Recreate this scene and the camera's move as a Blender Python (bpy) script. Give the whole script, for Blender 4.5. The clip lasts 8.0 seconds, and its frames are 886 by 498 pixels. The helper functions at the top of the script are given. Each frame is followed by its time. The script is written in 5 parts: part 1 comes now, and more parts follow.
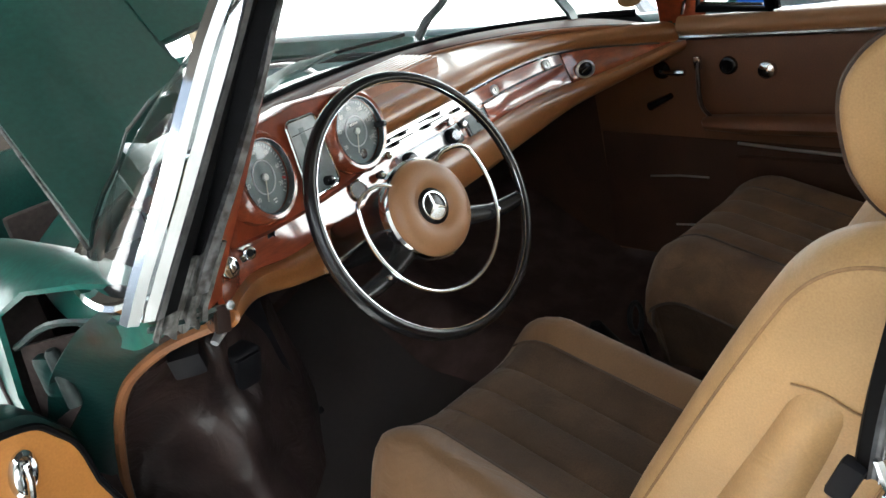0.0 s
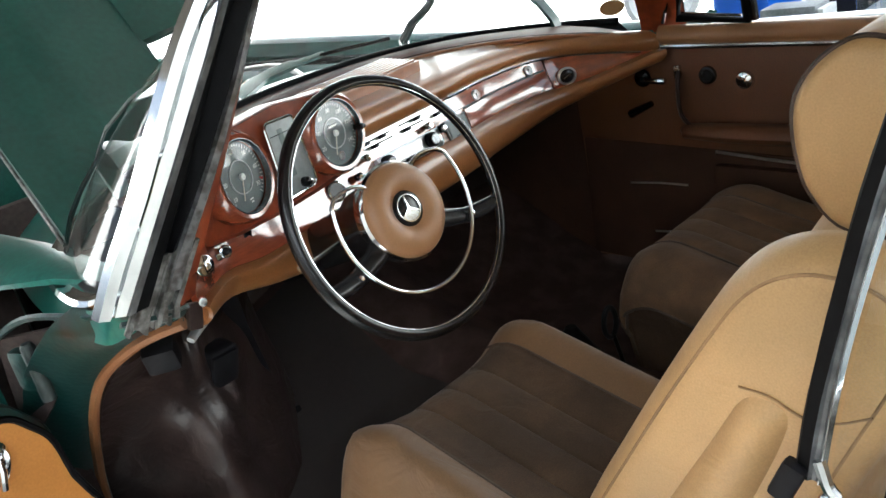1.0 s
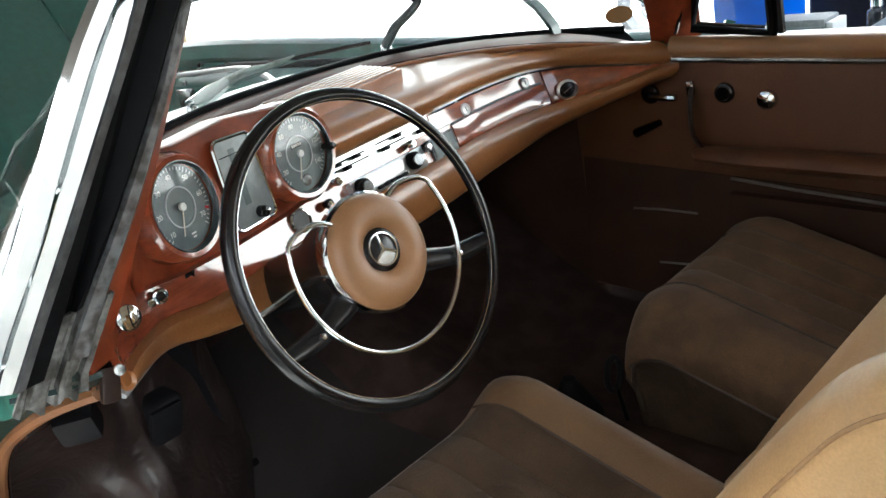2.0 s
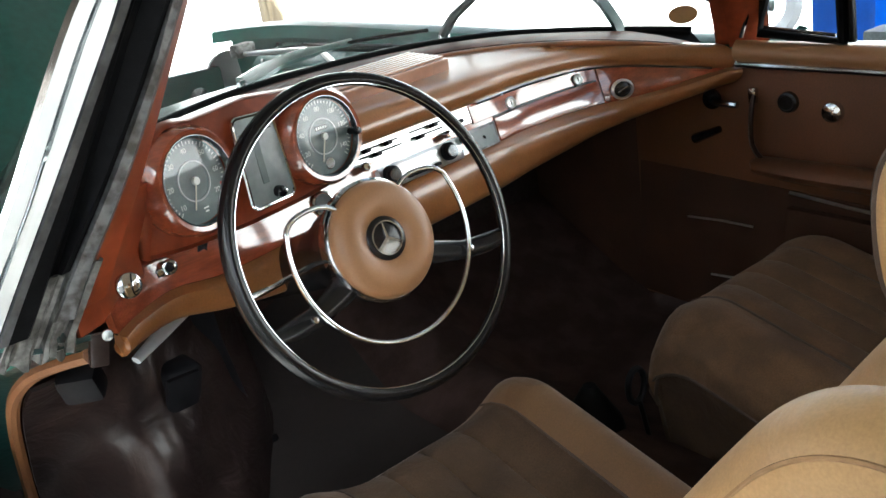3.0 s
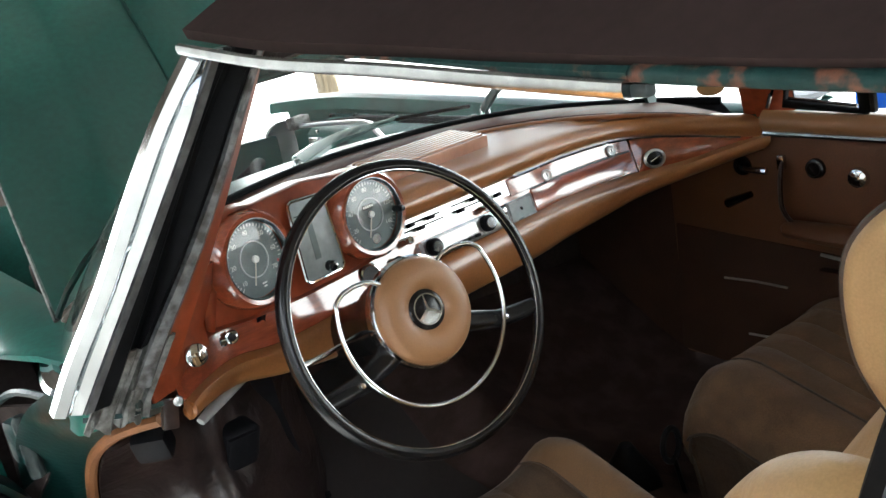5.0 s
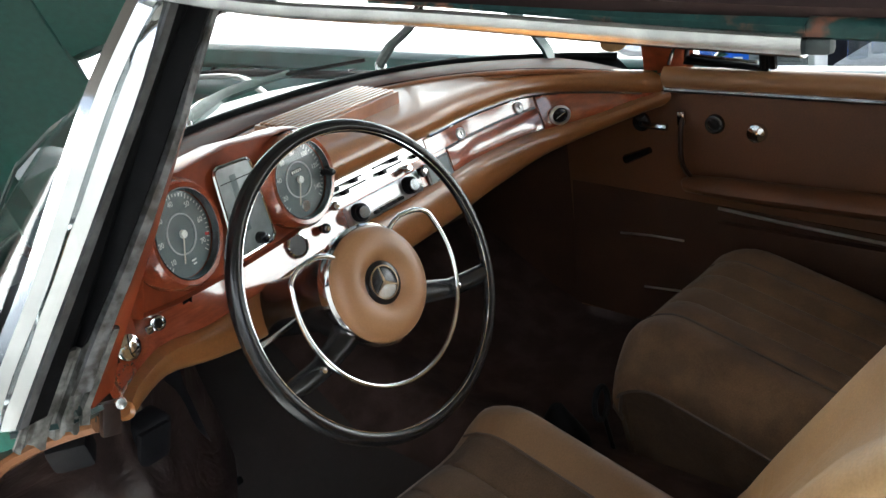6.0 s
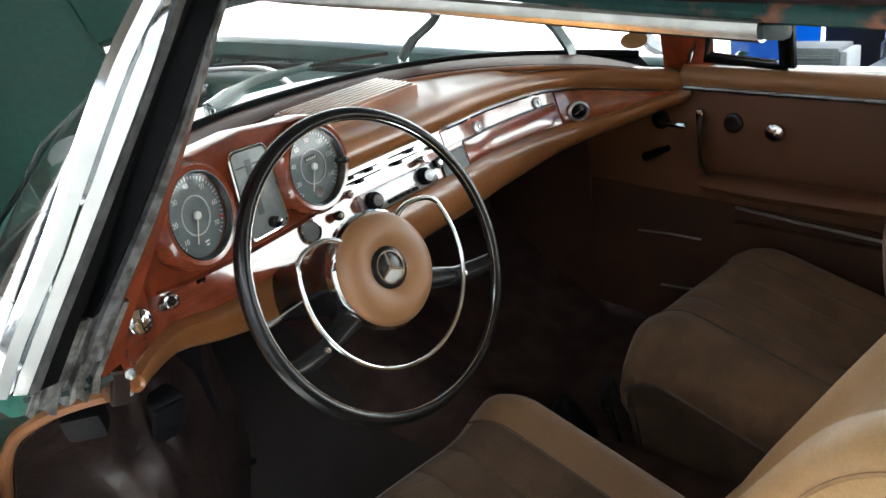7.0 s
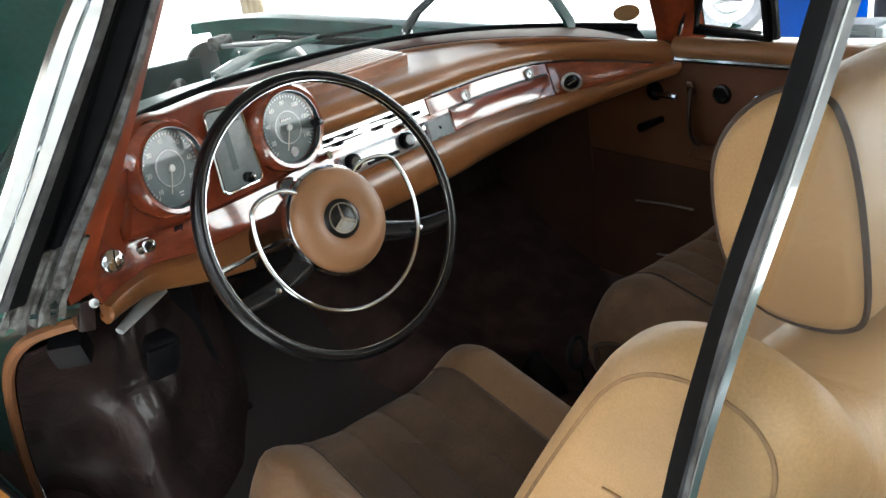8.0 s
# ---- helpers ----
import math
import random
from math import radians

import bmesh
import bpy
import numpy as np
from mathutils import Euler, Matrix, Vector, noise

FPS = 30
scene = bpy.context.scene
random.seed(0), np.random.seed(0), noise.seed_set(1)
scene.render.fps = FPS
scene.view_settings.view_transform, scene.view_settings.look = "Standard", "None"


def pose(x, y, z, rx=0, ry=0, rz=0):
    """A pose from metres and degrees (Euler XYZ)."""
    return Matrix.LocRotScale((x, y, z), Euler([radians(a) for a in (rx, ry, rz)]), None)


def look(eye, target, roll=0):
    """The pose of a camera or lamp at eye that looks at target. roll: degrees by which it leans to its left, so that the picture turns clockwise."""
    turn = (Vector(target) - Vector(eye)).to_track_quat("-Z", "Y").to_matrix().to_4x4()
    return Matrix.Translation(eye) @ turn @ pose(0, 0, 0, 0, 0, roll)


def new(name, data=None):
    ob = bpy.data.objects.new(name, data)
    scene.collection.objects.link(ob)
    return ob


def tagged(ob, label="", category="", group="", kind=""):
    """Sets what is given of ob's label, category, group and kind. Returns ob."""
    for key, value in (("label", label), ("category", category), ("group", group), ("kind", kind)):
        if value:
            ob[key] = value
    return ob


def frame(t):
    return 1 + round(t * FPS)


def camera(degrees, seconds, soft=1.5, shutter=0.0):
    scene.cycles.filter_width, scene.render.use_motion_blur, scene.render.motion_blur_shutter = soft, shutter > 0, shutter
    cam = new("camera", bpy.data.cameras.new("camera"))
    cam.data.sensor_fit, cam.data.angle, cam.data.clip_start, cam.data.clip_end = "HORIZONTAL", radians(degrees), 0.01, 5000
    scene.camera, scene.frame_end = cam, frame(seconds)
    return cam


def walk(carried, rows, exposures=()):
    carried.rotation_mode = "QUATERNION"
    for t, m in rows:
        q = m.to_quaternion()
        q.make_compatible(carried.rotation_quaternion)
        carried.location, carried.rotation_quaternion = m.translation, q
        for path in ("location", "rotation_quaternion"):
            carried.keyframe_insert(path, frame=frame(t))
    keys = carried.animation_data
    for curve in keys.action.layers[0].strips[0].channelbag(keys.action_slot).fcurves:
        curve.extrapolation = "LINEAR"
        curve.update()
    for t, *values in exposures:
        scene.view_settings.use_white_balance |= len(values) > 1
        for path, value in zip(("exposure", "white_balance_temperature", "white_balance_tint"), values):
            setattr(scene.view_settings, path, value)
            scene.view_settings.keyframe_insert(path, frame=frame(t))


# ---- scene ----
cam = camera(55.4, 8.0)
PATH = [
    (0, (-1.2, -1.212, 1.328), (0.014, 0.202, 0.601), -14.1),
    (0.5, (-1.205, -1.239, 1.341), (0.046, 0.169, 0.669), -12.5),
    (1, (-1.192, -1.248, 1.327), (0.037, 0.154, 0.603), -12.9),
    (1.2, (-1.178, -1.244, 1.324), (0.087, 0.127, 0.603), -12.8),
    (2.3, (-0.965, -1.031, 1.269), (0.279, 0.342, 0.516), -10.6),
    (2.5, (-0.942, -1.024, 1.249), (0.244, 0.372, 0.445), -11.6),
    (3, (-0.931, -1.14, 1.278), (0.171, 0.371, 0.568), -9.0),
    (3.5, (-0.934, -1.247, 1.306), (0.132, 0.313, 0.651), -9.3),
    (4, (-0.927, -1.273, 1.309), (0.106, 0.327, 0.698), -10.1),
    (4.5, (-0.937, -1.27, 1.318), (0.056, 0.374, 0.758), -10.1),
    (4.7, (-0.941, -1.268, 1.322), (0.045, 0.383, 0.771), -10.6),
    (5.8, (-1.03, -1.059, 1.357), (0.264, 0.29, 0.645), -9.2),
    (6, (-1.035, -1.049, 1.35), (0.268, 0.279, 0.617), -8.8),
    (6.5, (-1.044, -1.045, 1.345), (0.253, 0.292, 0.617), -8.3),
    (7, (-1.032, -1.094, 1.339), (0.219, 0.288, 0.614), -8.2),
    (7.5, (-1.001, -1.211, 1.295), (0.189, 0.215, 0.565), -9.2),
    (8, (-0.975, -1.284, 1.309), (0.145, 0.198, 0.567), -8.9),
]
walk(cam, [(t, look(eye, target, roll)) for t, eye, target, roll in PATH], [(0, 3.45, 5700, 4), (2.5, 3.5, 5700, 4), (4.5, 3.5, 5700, 4), (6.5, 3.42, 5700, 4), (8, 3.42, 5700, 4)])

# ---- light ----
world = bpy.data.worlds.new("world")
scene.world = world
world.use_nodes = True
wn = world.node_tree
sky = wn.nodes.new("ShaderNodeTexSky")
sky.sky_type, sky.sun_disc = "NISHITA", False
sky.sun_elevation, sky.sun_rotation = radians(52.4), radians(223)
sky.air_density, sky.dust_density, sky.ozone_density = 0.7, 8.0, 0.3
haze = wn.nodes.new("ShaderNodeHueSaturation")
haze.inputs["Saturation"].default_value = 0.4
wn.links.new(sky.outputs[0], haze.inputs["Color"])
wn.links.new(haze.outputs[0], wn.nodes["Background"].inputs[0])
wn.nodes["Background"].inputs[1].default_value = 0.045
sun = new("sun", bpy.data.lights.new("sun", "SUN"))
sun.data.energy, sun.data.angle, sun.data.color = 5.0, radians(0.6), (1.0, 0.96, 0.9)
sun.matrix_world = look((-4.2, -4.5, 8.0), (0, 0, 0))


# ---- materials ----
def material(name, base, rough, metal=0.0, vary=0.25, scale=6.0, fine=90.0, bump=0.05, coat=0.0, other=None, stretch=(1, 1, 1), sheen=0.0, edge=(0.42, 0.62), spec=0.5, crease=0.0):
    """A principled material: a base colour with broad stains and a fine grain, both also in roughness and relief."""
    m = bpy.data.materials.new(name)
    m.use_nodes = True
    t = m.node_tree
    b = t.nodes["Principled BSDF"]
    at = t.nodes.new("ShaderNodeTexCoord")
    mp = t.nodes.new("ShaderNodeMapping")
    mp.inputs["Scale"].default_value = stretch
    t.links.new(at.outputs["Object"], mp.inputs[0])
    big, small = t.nodes.new("ShaderNodeTexNoise"), t.nodes.new("ShaderNodeTexNoise")
    for n, s, d in ((big, scale, 6), (small, fine, 3)):
        n.inputs["Scale"].default_value, n.inputs["Detail"].default_value = s, d
        t.links.new(mp.outputs[0], n.inputs["Vector"])
    ramp = t.nodes.new("ShaderNodeValToRGB")
    ramp.color_ramp.elements[0].position, ramp.color_ramp.elements[1].position = edge
    low = other or tuple(c * (1 - vary) for c in base)
    ramp.color_ramp.elements[0].color, ramp.color_ramp.elements[1].color = (*low, 1), (*base, 1)
    t.links.new(big.outputs[0], ramp.inputs[0])
    mix = t.nodes.new("ShaderNodeMix")
    mix.data_type, mix.blend_type = "RGBA", "OVERLAY"
    mix.inputs[0].default_value = min(1.0, vary * 1.2)
    t.links.new(ramp.outputs[0], mix.inputs[6])
    t.links.new(small.outputs[0], mix.inputs[7])
    t.links.new(mix.outputs[2], b.inputs["Base Color"])
    rr = t.nodes.new("ShaderNodeMapRange")
    rr.inputs["To Min"].default_value, rr.inputs["To Max"].default_value = max(0.02, rough * 0.8), min(1.0, rough * 1.25)
    t.links.new(big.outputs[0], rr.inputs[0])
    t.links.new(rr.outputs[0], b.inputs["Roughness"])
    b.inputs["Metallic"].default_value = metal
    b.inputs["Coat Weight"].default_value, b.inputs["Coat Roughness"].default_value = coat, 0.06
    b.inputs["Coat IOR"].default_value = 1.7
    b.inputs["Sheen Weight"].default_value = sheen
    b.inputs["Specular IOR Level"].default_value = spec
    if bump:
        bp = t.nodes.new("ShaderNodeBump")
        bp.inputs["Strength"].default_value, bp.inputs["Distance"].default_value = bump, 0.004
        t.links.new(small.outputs[0], bp.inputs["Height"])
        t.links.new(bp.outputs[0], b.inputs["Normal"])
        if crease:
            fold, wave = t.nodes.new("ShaderNodeTexNoise"), t.nodes.new("ShaderNodeBump")
            fold.inputs["Scale"].default_value, fold.inputs["Detail"].default_value, fold.inputs["Distortion"].default_value = 13.0, 3.0, 1.2
            t.links.new(mp.outputs[0], fold.inputs["Vector"])
            wave.inputs["Strength"].default_value, wave.inputs["Distance"].default_value = crease, 0.02
            t.links.new(fold.outputs[0], wave.inputs["Height"])
            t.links.new(wave.outputs[0], bp.inputs["Normal"])
    return m


def glass(name, tint=(1, 1, 1), rough=0.0, dust=0.0, base=0.05):
    m = bpy.data.materials.new(name)
    m.use_nodes = True
    t = m.node_tree
    t.nodes.remove(t.nodes["Principled BSDF"])
    clear, gloss = t.nodes.new("ShaderNodeBsdfTransparent"), t.nodes.new("ShaderNodeBsdfGlossy")
    clear.inputs[0].default_value = (*tint, 1)
    gloss.inputs["Roughness"].default_value = max(rough, 0.01)
    lay, mix = t.nodes.new("ShaderNodeLayerWeight"), t.nodes.new("ShaderNodeMixShader")
    lay.inputs[0].default_value = 0.5
    power, lift = t.nodes.new("ShaderNodeMath"), t.nodes.new("ShaderNodeMath")
    power.operation, lift.operation = "POWER", "MULTIPLY_ADD"
    power.inputs[1].default_value, lift.inputs[1].default_value, lift.inputs[2].default_value = 5.0, 0.95 - base, base
    t.links.new(lay.outputs["Facing"], power.inputs[0])
    t.links.new(power.outputs[0], lift.inputs[0])
    t.links.new(lift.outputs[0], mix.inputs[0])
    t.links.new(clear.outputs[0], mix.inputs[1])
    t.links.new(gloss.outputs[0], mix.inputs[2])
    last = mix
    if dust:
        film, add = t.nodes.new("ShaderNodeBsdfTranslucent"), t.nodes.new("ShaderNodeMixShader")
        film.inputs[0].default_value = (0.8, 0.85, 0.83, 1)
        streak, fade = t.nodes.new("ShaderNodeTexNoise"), t.nodes.new("ShaderNodeMapRange")
        streak.inputs["Scale"].default_value, streak.inputs["Detail"].default_value = 5.0, 6.0
        fade.inputs["From Min"].default_value, fade.inputs["From Max"].default_value = 0.35, 0.7
        fade.inputs["To Min"].default_value, fade.inputs["To Max"].default_value = dust * 0.5, dust * 1.5
        t.links.new(streak.outputs[0], fade.inputs[0])
        t.links.new(fade.outputs[0], add.inputs[0])
        t.links.new(mix.outputs[0], add.inputs[1])
        t.links.new(film.outputs[0], add.inputs[2])
        last = add
    t.links.new(last.outputs[0], t.nodes["Material Output"].inputs[0])
    return m


GREEN = material("green_paint", (0.017, 0.076, 0.058), 0.3, vary=0.35, scale=3.0, bump=0.01, coat=0.35)
COWL = material("faded_green_cowl_paint", (0.02, 0.125, 0.1), 0.3, vary=0.4, scale=5.0, bump=0.03, spec=0.32)
GREEN_WORN = material("worn_green_paint", (0.005, 0.027, 0.024), 0.34, vary=0.5, scale=11.0, bump=0.2, other=(0.016, 0.016, 0.013), edge=(0.34, 0.42))
GRIMY = material("grimy_metal", (0.035, 0.045, 0.045), 0.55, metal=0.2, vary=0.5, scale=16, bump=0.3, other=(0.02, 0.03, 0.028))
BROWN_ROOF = material("faded_dark_brown_roof_paint", (0.034, 0.022, 0.02), 0.85, vary=0.15, scale=2.0, bump=0.02, spec=0.06)
RUST = material("rusty_green_edge", (0.007, 0.03, 0.027), 0.55, vary=0.5, scale=48, bump=0.4, other=(0.12, 0.05, 0.03), edge=(0.36, 0.46), spec=0.25)
CHROME = material("chrome", (0.64, 0.66, 0.67), 0.07, metal=1.0, vary=0.08, scale=20, bump=0.015)
CHROME_DULL = material("pitted_chrome", (0.5, 0.51, 0.51), 0.2, metal=1.0, vary=0.2, scale=34, bump=0.05)
STEEL = material("bare_steel_flange", (0.17, 0.172, 0.175), 0.5, metal=0.35, vary=0.5, scale=55, bump=0.3, other=(0.06, 0.056, 0.05), edge=(0.38, 0.58))
CHANNEL = material("dull_grey_channel", (0.15, 0.155, 0.16), 0.32, metal=0.5, vary=0.4, scale=30, bump=0.1)
DARK_CHROME = material("dull_dark_chrome", (0.2, 0.21, 0.22), 0.22, metal=0.9, vary=0.3, scale=14, bump=0.05)
BARE = material("worn_bare_steel", (0.2, 0.2, 0.19), 0.5, metal=0.3, vary=0.5, scale=40, fine=140, bump=0.3, other=(0.05, 0.048, 0.042), edge=(0.38, 0.6))
BLACK = material("black_enamel", (0.008, 0.008, 0.009), 0.24, vary=0.2, bump=0.0, spec=0.4)
PLASTIC_BLACK = material("black_plastic", (0.010, 0.010, 0.012), 0.6, vary=0.3, scale=30, bump=0.1, spec=0.15)
RUBBER = material("black_rubber", (0.0045, 0.0045, 0.005), 0.6, vary=0.4, scale=40, bump=0.15, spec=0.08)
WOOD = material("red_brown_lacquered_wood", (0.30, 0.068, 0.028), 0.17, vary=0.3, scale=9, fine=46, bump=0.012, coat=1.0, stretch=(1, 6, 9))
WOOD_EDGE = material("red_lacquer_trim", (0.26, 0.054, 0.019), 0.34, vary=0.3, scale=12, fine=60, bump=0.02, coat=0.08, spec=0.25)
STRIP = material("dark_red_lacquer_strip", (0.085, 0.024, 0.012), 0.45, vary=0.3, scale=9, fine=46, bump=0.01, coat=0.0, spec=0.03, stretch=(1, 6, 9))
TAN = material("tan_leather", (0.29, 0.148, 0.066), 0.42, vary=0.1, scale=7, fine=380, bump=0.05)
WELT = material("orange_brown_cloth_welt", (0.24, 0.1, 0.036), 0.55, vary=0.2, scale=9, fine=300, bump=0.12)
DOOR_BROWN = material("brown_leather_door_card", (0.12, 0.047, 0.018), 0.5, vary=0.25, scale=6, fine=260, bump=0.12)
TAN_PAD = material("tan_vinyl_pad", (0.30, 0.122, 0.039), 0.3, vary=0.2, scale=5, fine=260, bump=0.03, spec=0.5, coat=0.2)
SEAT_TAN = material("worn_tan_seat_cover", (0.45, 0.275, 0.115), 0.5, vary=0.2, scale=5, fine=420, bump=0.04, sheen=0.05, crease=0.18)
# brown-tan velour, darkened further for the shade on the passenger side
SEAT_DIM = material("shade_darkened_brown_tan_velour", (0.125, 0.073, 0.038), 0.8, vary=0.35, scale=12, fine=420, bump=0.2, sheen=0.1, spec=0.25, crease=0.3)
SEAT_MID = material("brown_tan_seat_cover", (0.145, 0.078, 0.031), 0.55, vary=0.2, scale=6, fine=420, bump=0.05, sheen=0.1, crease=0.25)
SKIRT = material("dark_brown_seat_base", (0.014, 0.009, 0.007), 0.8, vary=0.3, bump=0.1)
SEAT_BROWN = material("brown_velour", (0.068, 0.041, 0.023), 0.85, vary=0.4, scale=9, fine=420, bump=0.2, sheen=0.05, spec=0.2, crease=0.3)
PIPING = material("dark_seam_piping", (0.05, 0.029, 0.019), 0.6, vary=0.3, bump=0.1)
STITCH = material("brown_stitching", (0.28, 0.165, 0.075), 0.7, vary=0.3, bump=0.1)
# door brown with the low-down shade put into its colour
DOOR_SHADED = material("shade_darkened_door_brown", (0.056, 0.026, 0.015), 0.65, vary=0.3, scale=7, fine=260, bump=0.15, spec=0.25)
DOOR_TAN = material("orange_tan_door_card", (0.48, 0.2, 0.045), 0.4, vary=0.15, scale=5, fine=240, bump=0.06)
KICK = material("scuffed_dark_brown_leather", (0.034, 0.021, 0.018), 0.36, vary=0.35, scale=11, fine=140, bump=0.14, other=(0.019, 0.012, 0.011), crease=0.24, coat=0.1, spec=0.3)
CARPET = material("dark_brown_carpet", (0.058, 0.036, 0.031), 0.95, vary=0.4, scale=14, fine=500, bump=0.5, spec=0.1)
# dark tone for shaded hollows, lifted a little to allow for lens haze
DARK = material("dark_shaded_hollows", (0.06, 0.046, 0.042), 0.85, vary=0.4, bump=0.1, spec=0.1)
DIAL = material("dark_grey_green_dial", (0.12, 0.15, 0.149), 0.35, vary=0.2, scale=20, bump=0.0)
DIAL_PLATE = material("grey_instrument_plate", (0.24, 0.27, 0.27), 0.3, vary=0.2, scale=10, bump=0.0)
IVORY = material("ivory_marks", (0.8, 0.82, 0.78), 0.5, vary=0.05, bump=0.0)
MARK = material("dim_ivory_marks", (0.68, 0.7, 0.66), 0.5, vary=0.05, bump=0.0)
RIBBED = material("ribbed_orange_brown_trim", (0.3, 0.115, 0.048), 0.3, vary=0.2, scale=12, fine=60, bump=0.02, coat=0.3)
RED = material("red_mark", (0.5, 0.02, 0.02), 0.5, vary=0.05, bump=0.0)
NEEDLE = material("pale_needle", (0.7, 0.66, 0.55), 0.4, metal=0.0, vary=0.1, bump=0.0)
ALU = material("brushed_aluminium", (0.75, 0.75, 0.74), 0.38, metal=1.0, vary=0.1, fine=200, bump=0.03, stretch=(1, 30, 30))
BLUE = material("blue_plastic", (0.01, 0.13, 0.72), 0.4, vary=0.15, scale=4, bump=0.02)
GREY = material("light_grey_plastic", (0.55, 0.57, 0.58), 0.45, vary=0.12, scale=5, bump=0.03)
GREY_DULL = material("dull_grey_sheet_metal", (0.27, 0.29, 0.3), 0.6, vary=0.3, scale=7, bump=0.05)
TYRE = material("tyre_rubber", (0.03, 0.03, 0.034), 0.75, vary=0.3, bump=0.2)
CONCRETE = material("pale_concrete", (0.36, 0.35, 0.33), 0.85, vary=0.25, scale=1.2, fine=40, bump=0.2)
WHITE_WALL = material("added_white_wall", (0.82, 0.81, 0.78), 0.85, vary=0.1, scale=0.8, fine=30, bump=0.15)
PLASTER = material("grey_plaster", (0.34, 0.33, 0.31), 0.9, vary=0.3, scale=1.0, fine=40, bump=0.2)
DARK_TIMBER = material("added_dark_timber", (0.05, 0.04, 0.03), 0.85, vary=0.3, scale=3.0, fine=40, bump=0.2)
ADDED_ROOF = material("added_grey_roof_boards", (0.3, 0.285, 0.26), 0.85, vary=0.3, scale=2.0, fine=40, bump=0.2, stretch=(1, 8, 1))
WOODEN = material("weathered_timber", (0.3, 0.23, 0.14), 0.75, vary=0.4, scale=3, fine=60, bump=0.3, stretch=(8, 8, 1))
STICKER = material("amber_sticker", (0.28, 0.15, 0.05), 0.6, vary=0.1, bump=0.0)
HEADLINER = material("cream_headliner", (0.5, 0.42, 0.3), 0.9, vary=0.15, bump=0.1)
GLASS = glass("window_glass", (0.97, 0.985, 0.98))
DUSTY_GLASS = glass("dusty_windshield_glass", (0.95, 0.98, 0.97), dust=0.05)
DIAL_GLASS = glass("dial_glass", rough=0.03, base=0.05)
PLASTIC = glass("clear_plastic", (0.85, 0.88, 0.9), 0.1)


# ---- mesh tools ----
def part(name, bm, mat, parent=None, label="", sharp=38, smooth=True):
    """Link a bmesh as one mesh object under a thing or a part."""
    bmesh.ops.recalc_face_normals(bm, faces=bm.faces)
    me = bpy.data.meshes.new(name)
    bm.to_mesh(me)
    bm.free()
    if smooth:
        me.shade_smooth()
        me.set_sharp_from_angle(angle=radians(sharp))
    me.materials.append(mat)
    ob = new(name, me)
    ob.parent = parent
    return tagged(ob, label)


def thing(name, label, category, at=(0, 0, 0), kind="", group=""):
    ob = new(name)
    ob.location = at
    ob.empty_display_size = 0.05
    return tagged(ob, label, category, group, kind)


def loft(rings, closed=True, caps=True, bm=None):
    """Skin between rings of equally many points."""
    bm = bm or bmesh.new()
    vs = [[bm.verts.new(p) for p in r] for r in rings]
    n = len(rings[0])
    for a, b in zip(vs, vs[1:]):
        for i in range(n if closed else n - 1):
            j = (i + 1) % n
            bm.faces.new((a[i], a[j], b[j], b[i]))
    if closed and caps:
        bm.faces.new(vs[0][::-1])
        bm.faces.new(vs[-1])
    return bm


def sheet(rows, thick=0.0, bm=None):
    """An open grid of points, given thickness along its normals."""
    bm = bm or bmesh.new()
    vs = [[bm.verts.new(p) for p in r] for r in rows]
    for a, b in zip(vs, vs[1:]):
        for i in range(len(a) - 1):
            bm.faces.new((a[i], a[i + 1], b[i + 1], b[i]))
    if thick:
        bm.normal_update()
        back = [[bm.verts.new(v.co + v.normal * thick) for v in r] for r in vs]
        for a, b in zip(back, back[1:]):
            for i in range(len(a) - 1):
                bm.faces.new((b[i], b[i + 1], a[i + 1], a[i]))
        n, k = len(vs) - 1, len(vs[0]) - 1
        for i in range(k):
            bm.faces.new((vs[0][i + 1], vs[0][i], back[0][i], back[0][i + 1]))
            bm.faces.new((vs[n][i], vs[n][i + 1], back[n][i + 1], back[n][i]))
        for j in range(n):
            bm.faces.new((vs[j][0], vs[j + 1][0], back[j + 1][0], back[j][0]))
            bm.faces.new((vs[j + 1][k], vs[j][k], back[j][k], back[j + 1][k]))
    return bm


def frames_along(pts, closed):
    pts = [Vector(p) for p in pts]
    n = len(pts)
    out, up = [], None
    for i, p in enumerate(pts):
        a = pts[(i - 1) % n] if closed or i else p
        b = pts[(i + 1) % n] if closed or i < n - 1 else p
        d = (b - a).normalized()
        if up is None:
            up = d.orthogonal().normalized()
        up = (up - d * up.dot(d)).normalized()
        out.append((p, up, d.cross(up)))
    return out


def tube(pts, r, seg=10, closed=False, bm=None, flat=1.0):
    """A tube along points; r may be a number or one for each point."""
    rs = r if isinstance(r, (list, tuple)) else [r] * len(pts)
    rings = []
    for (p, u, v), q in zip(frames_along(pts, closed), rs):
        rings.append([p + (u * math.cos(a) + v * math.sin(a) * flat) * q for a in np.linspace(0, 2 * math.pi, seg, endpoint=False)])
    if closed:
        rings.append(rings[0])
        bm = loft(rings, True, False, bm)
        bmesh.ops.remove_doubles(bm, verts=bm.verts, dist=1e-6)
        return bm
    return loft(rings, True, True, bm)


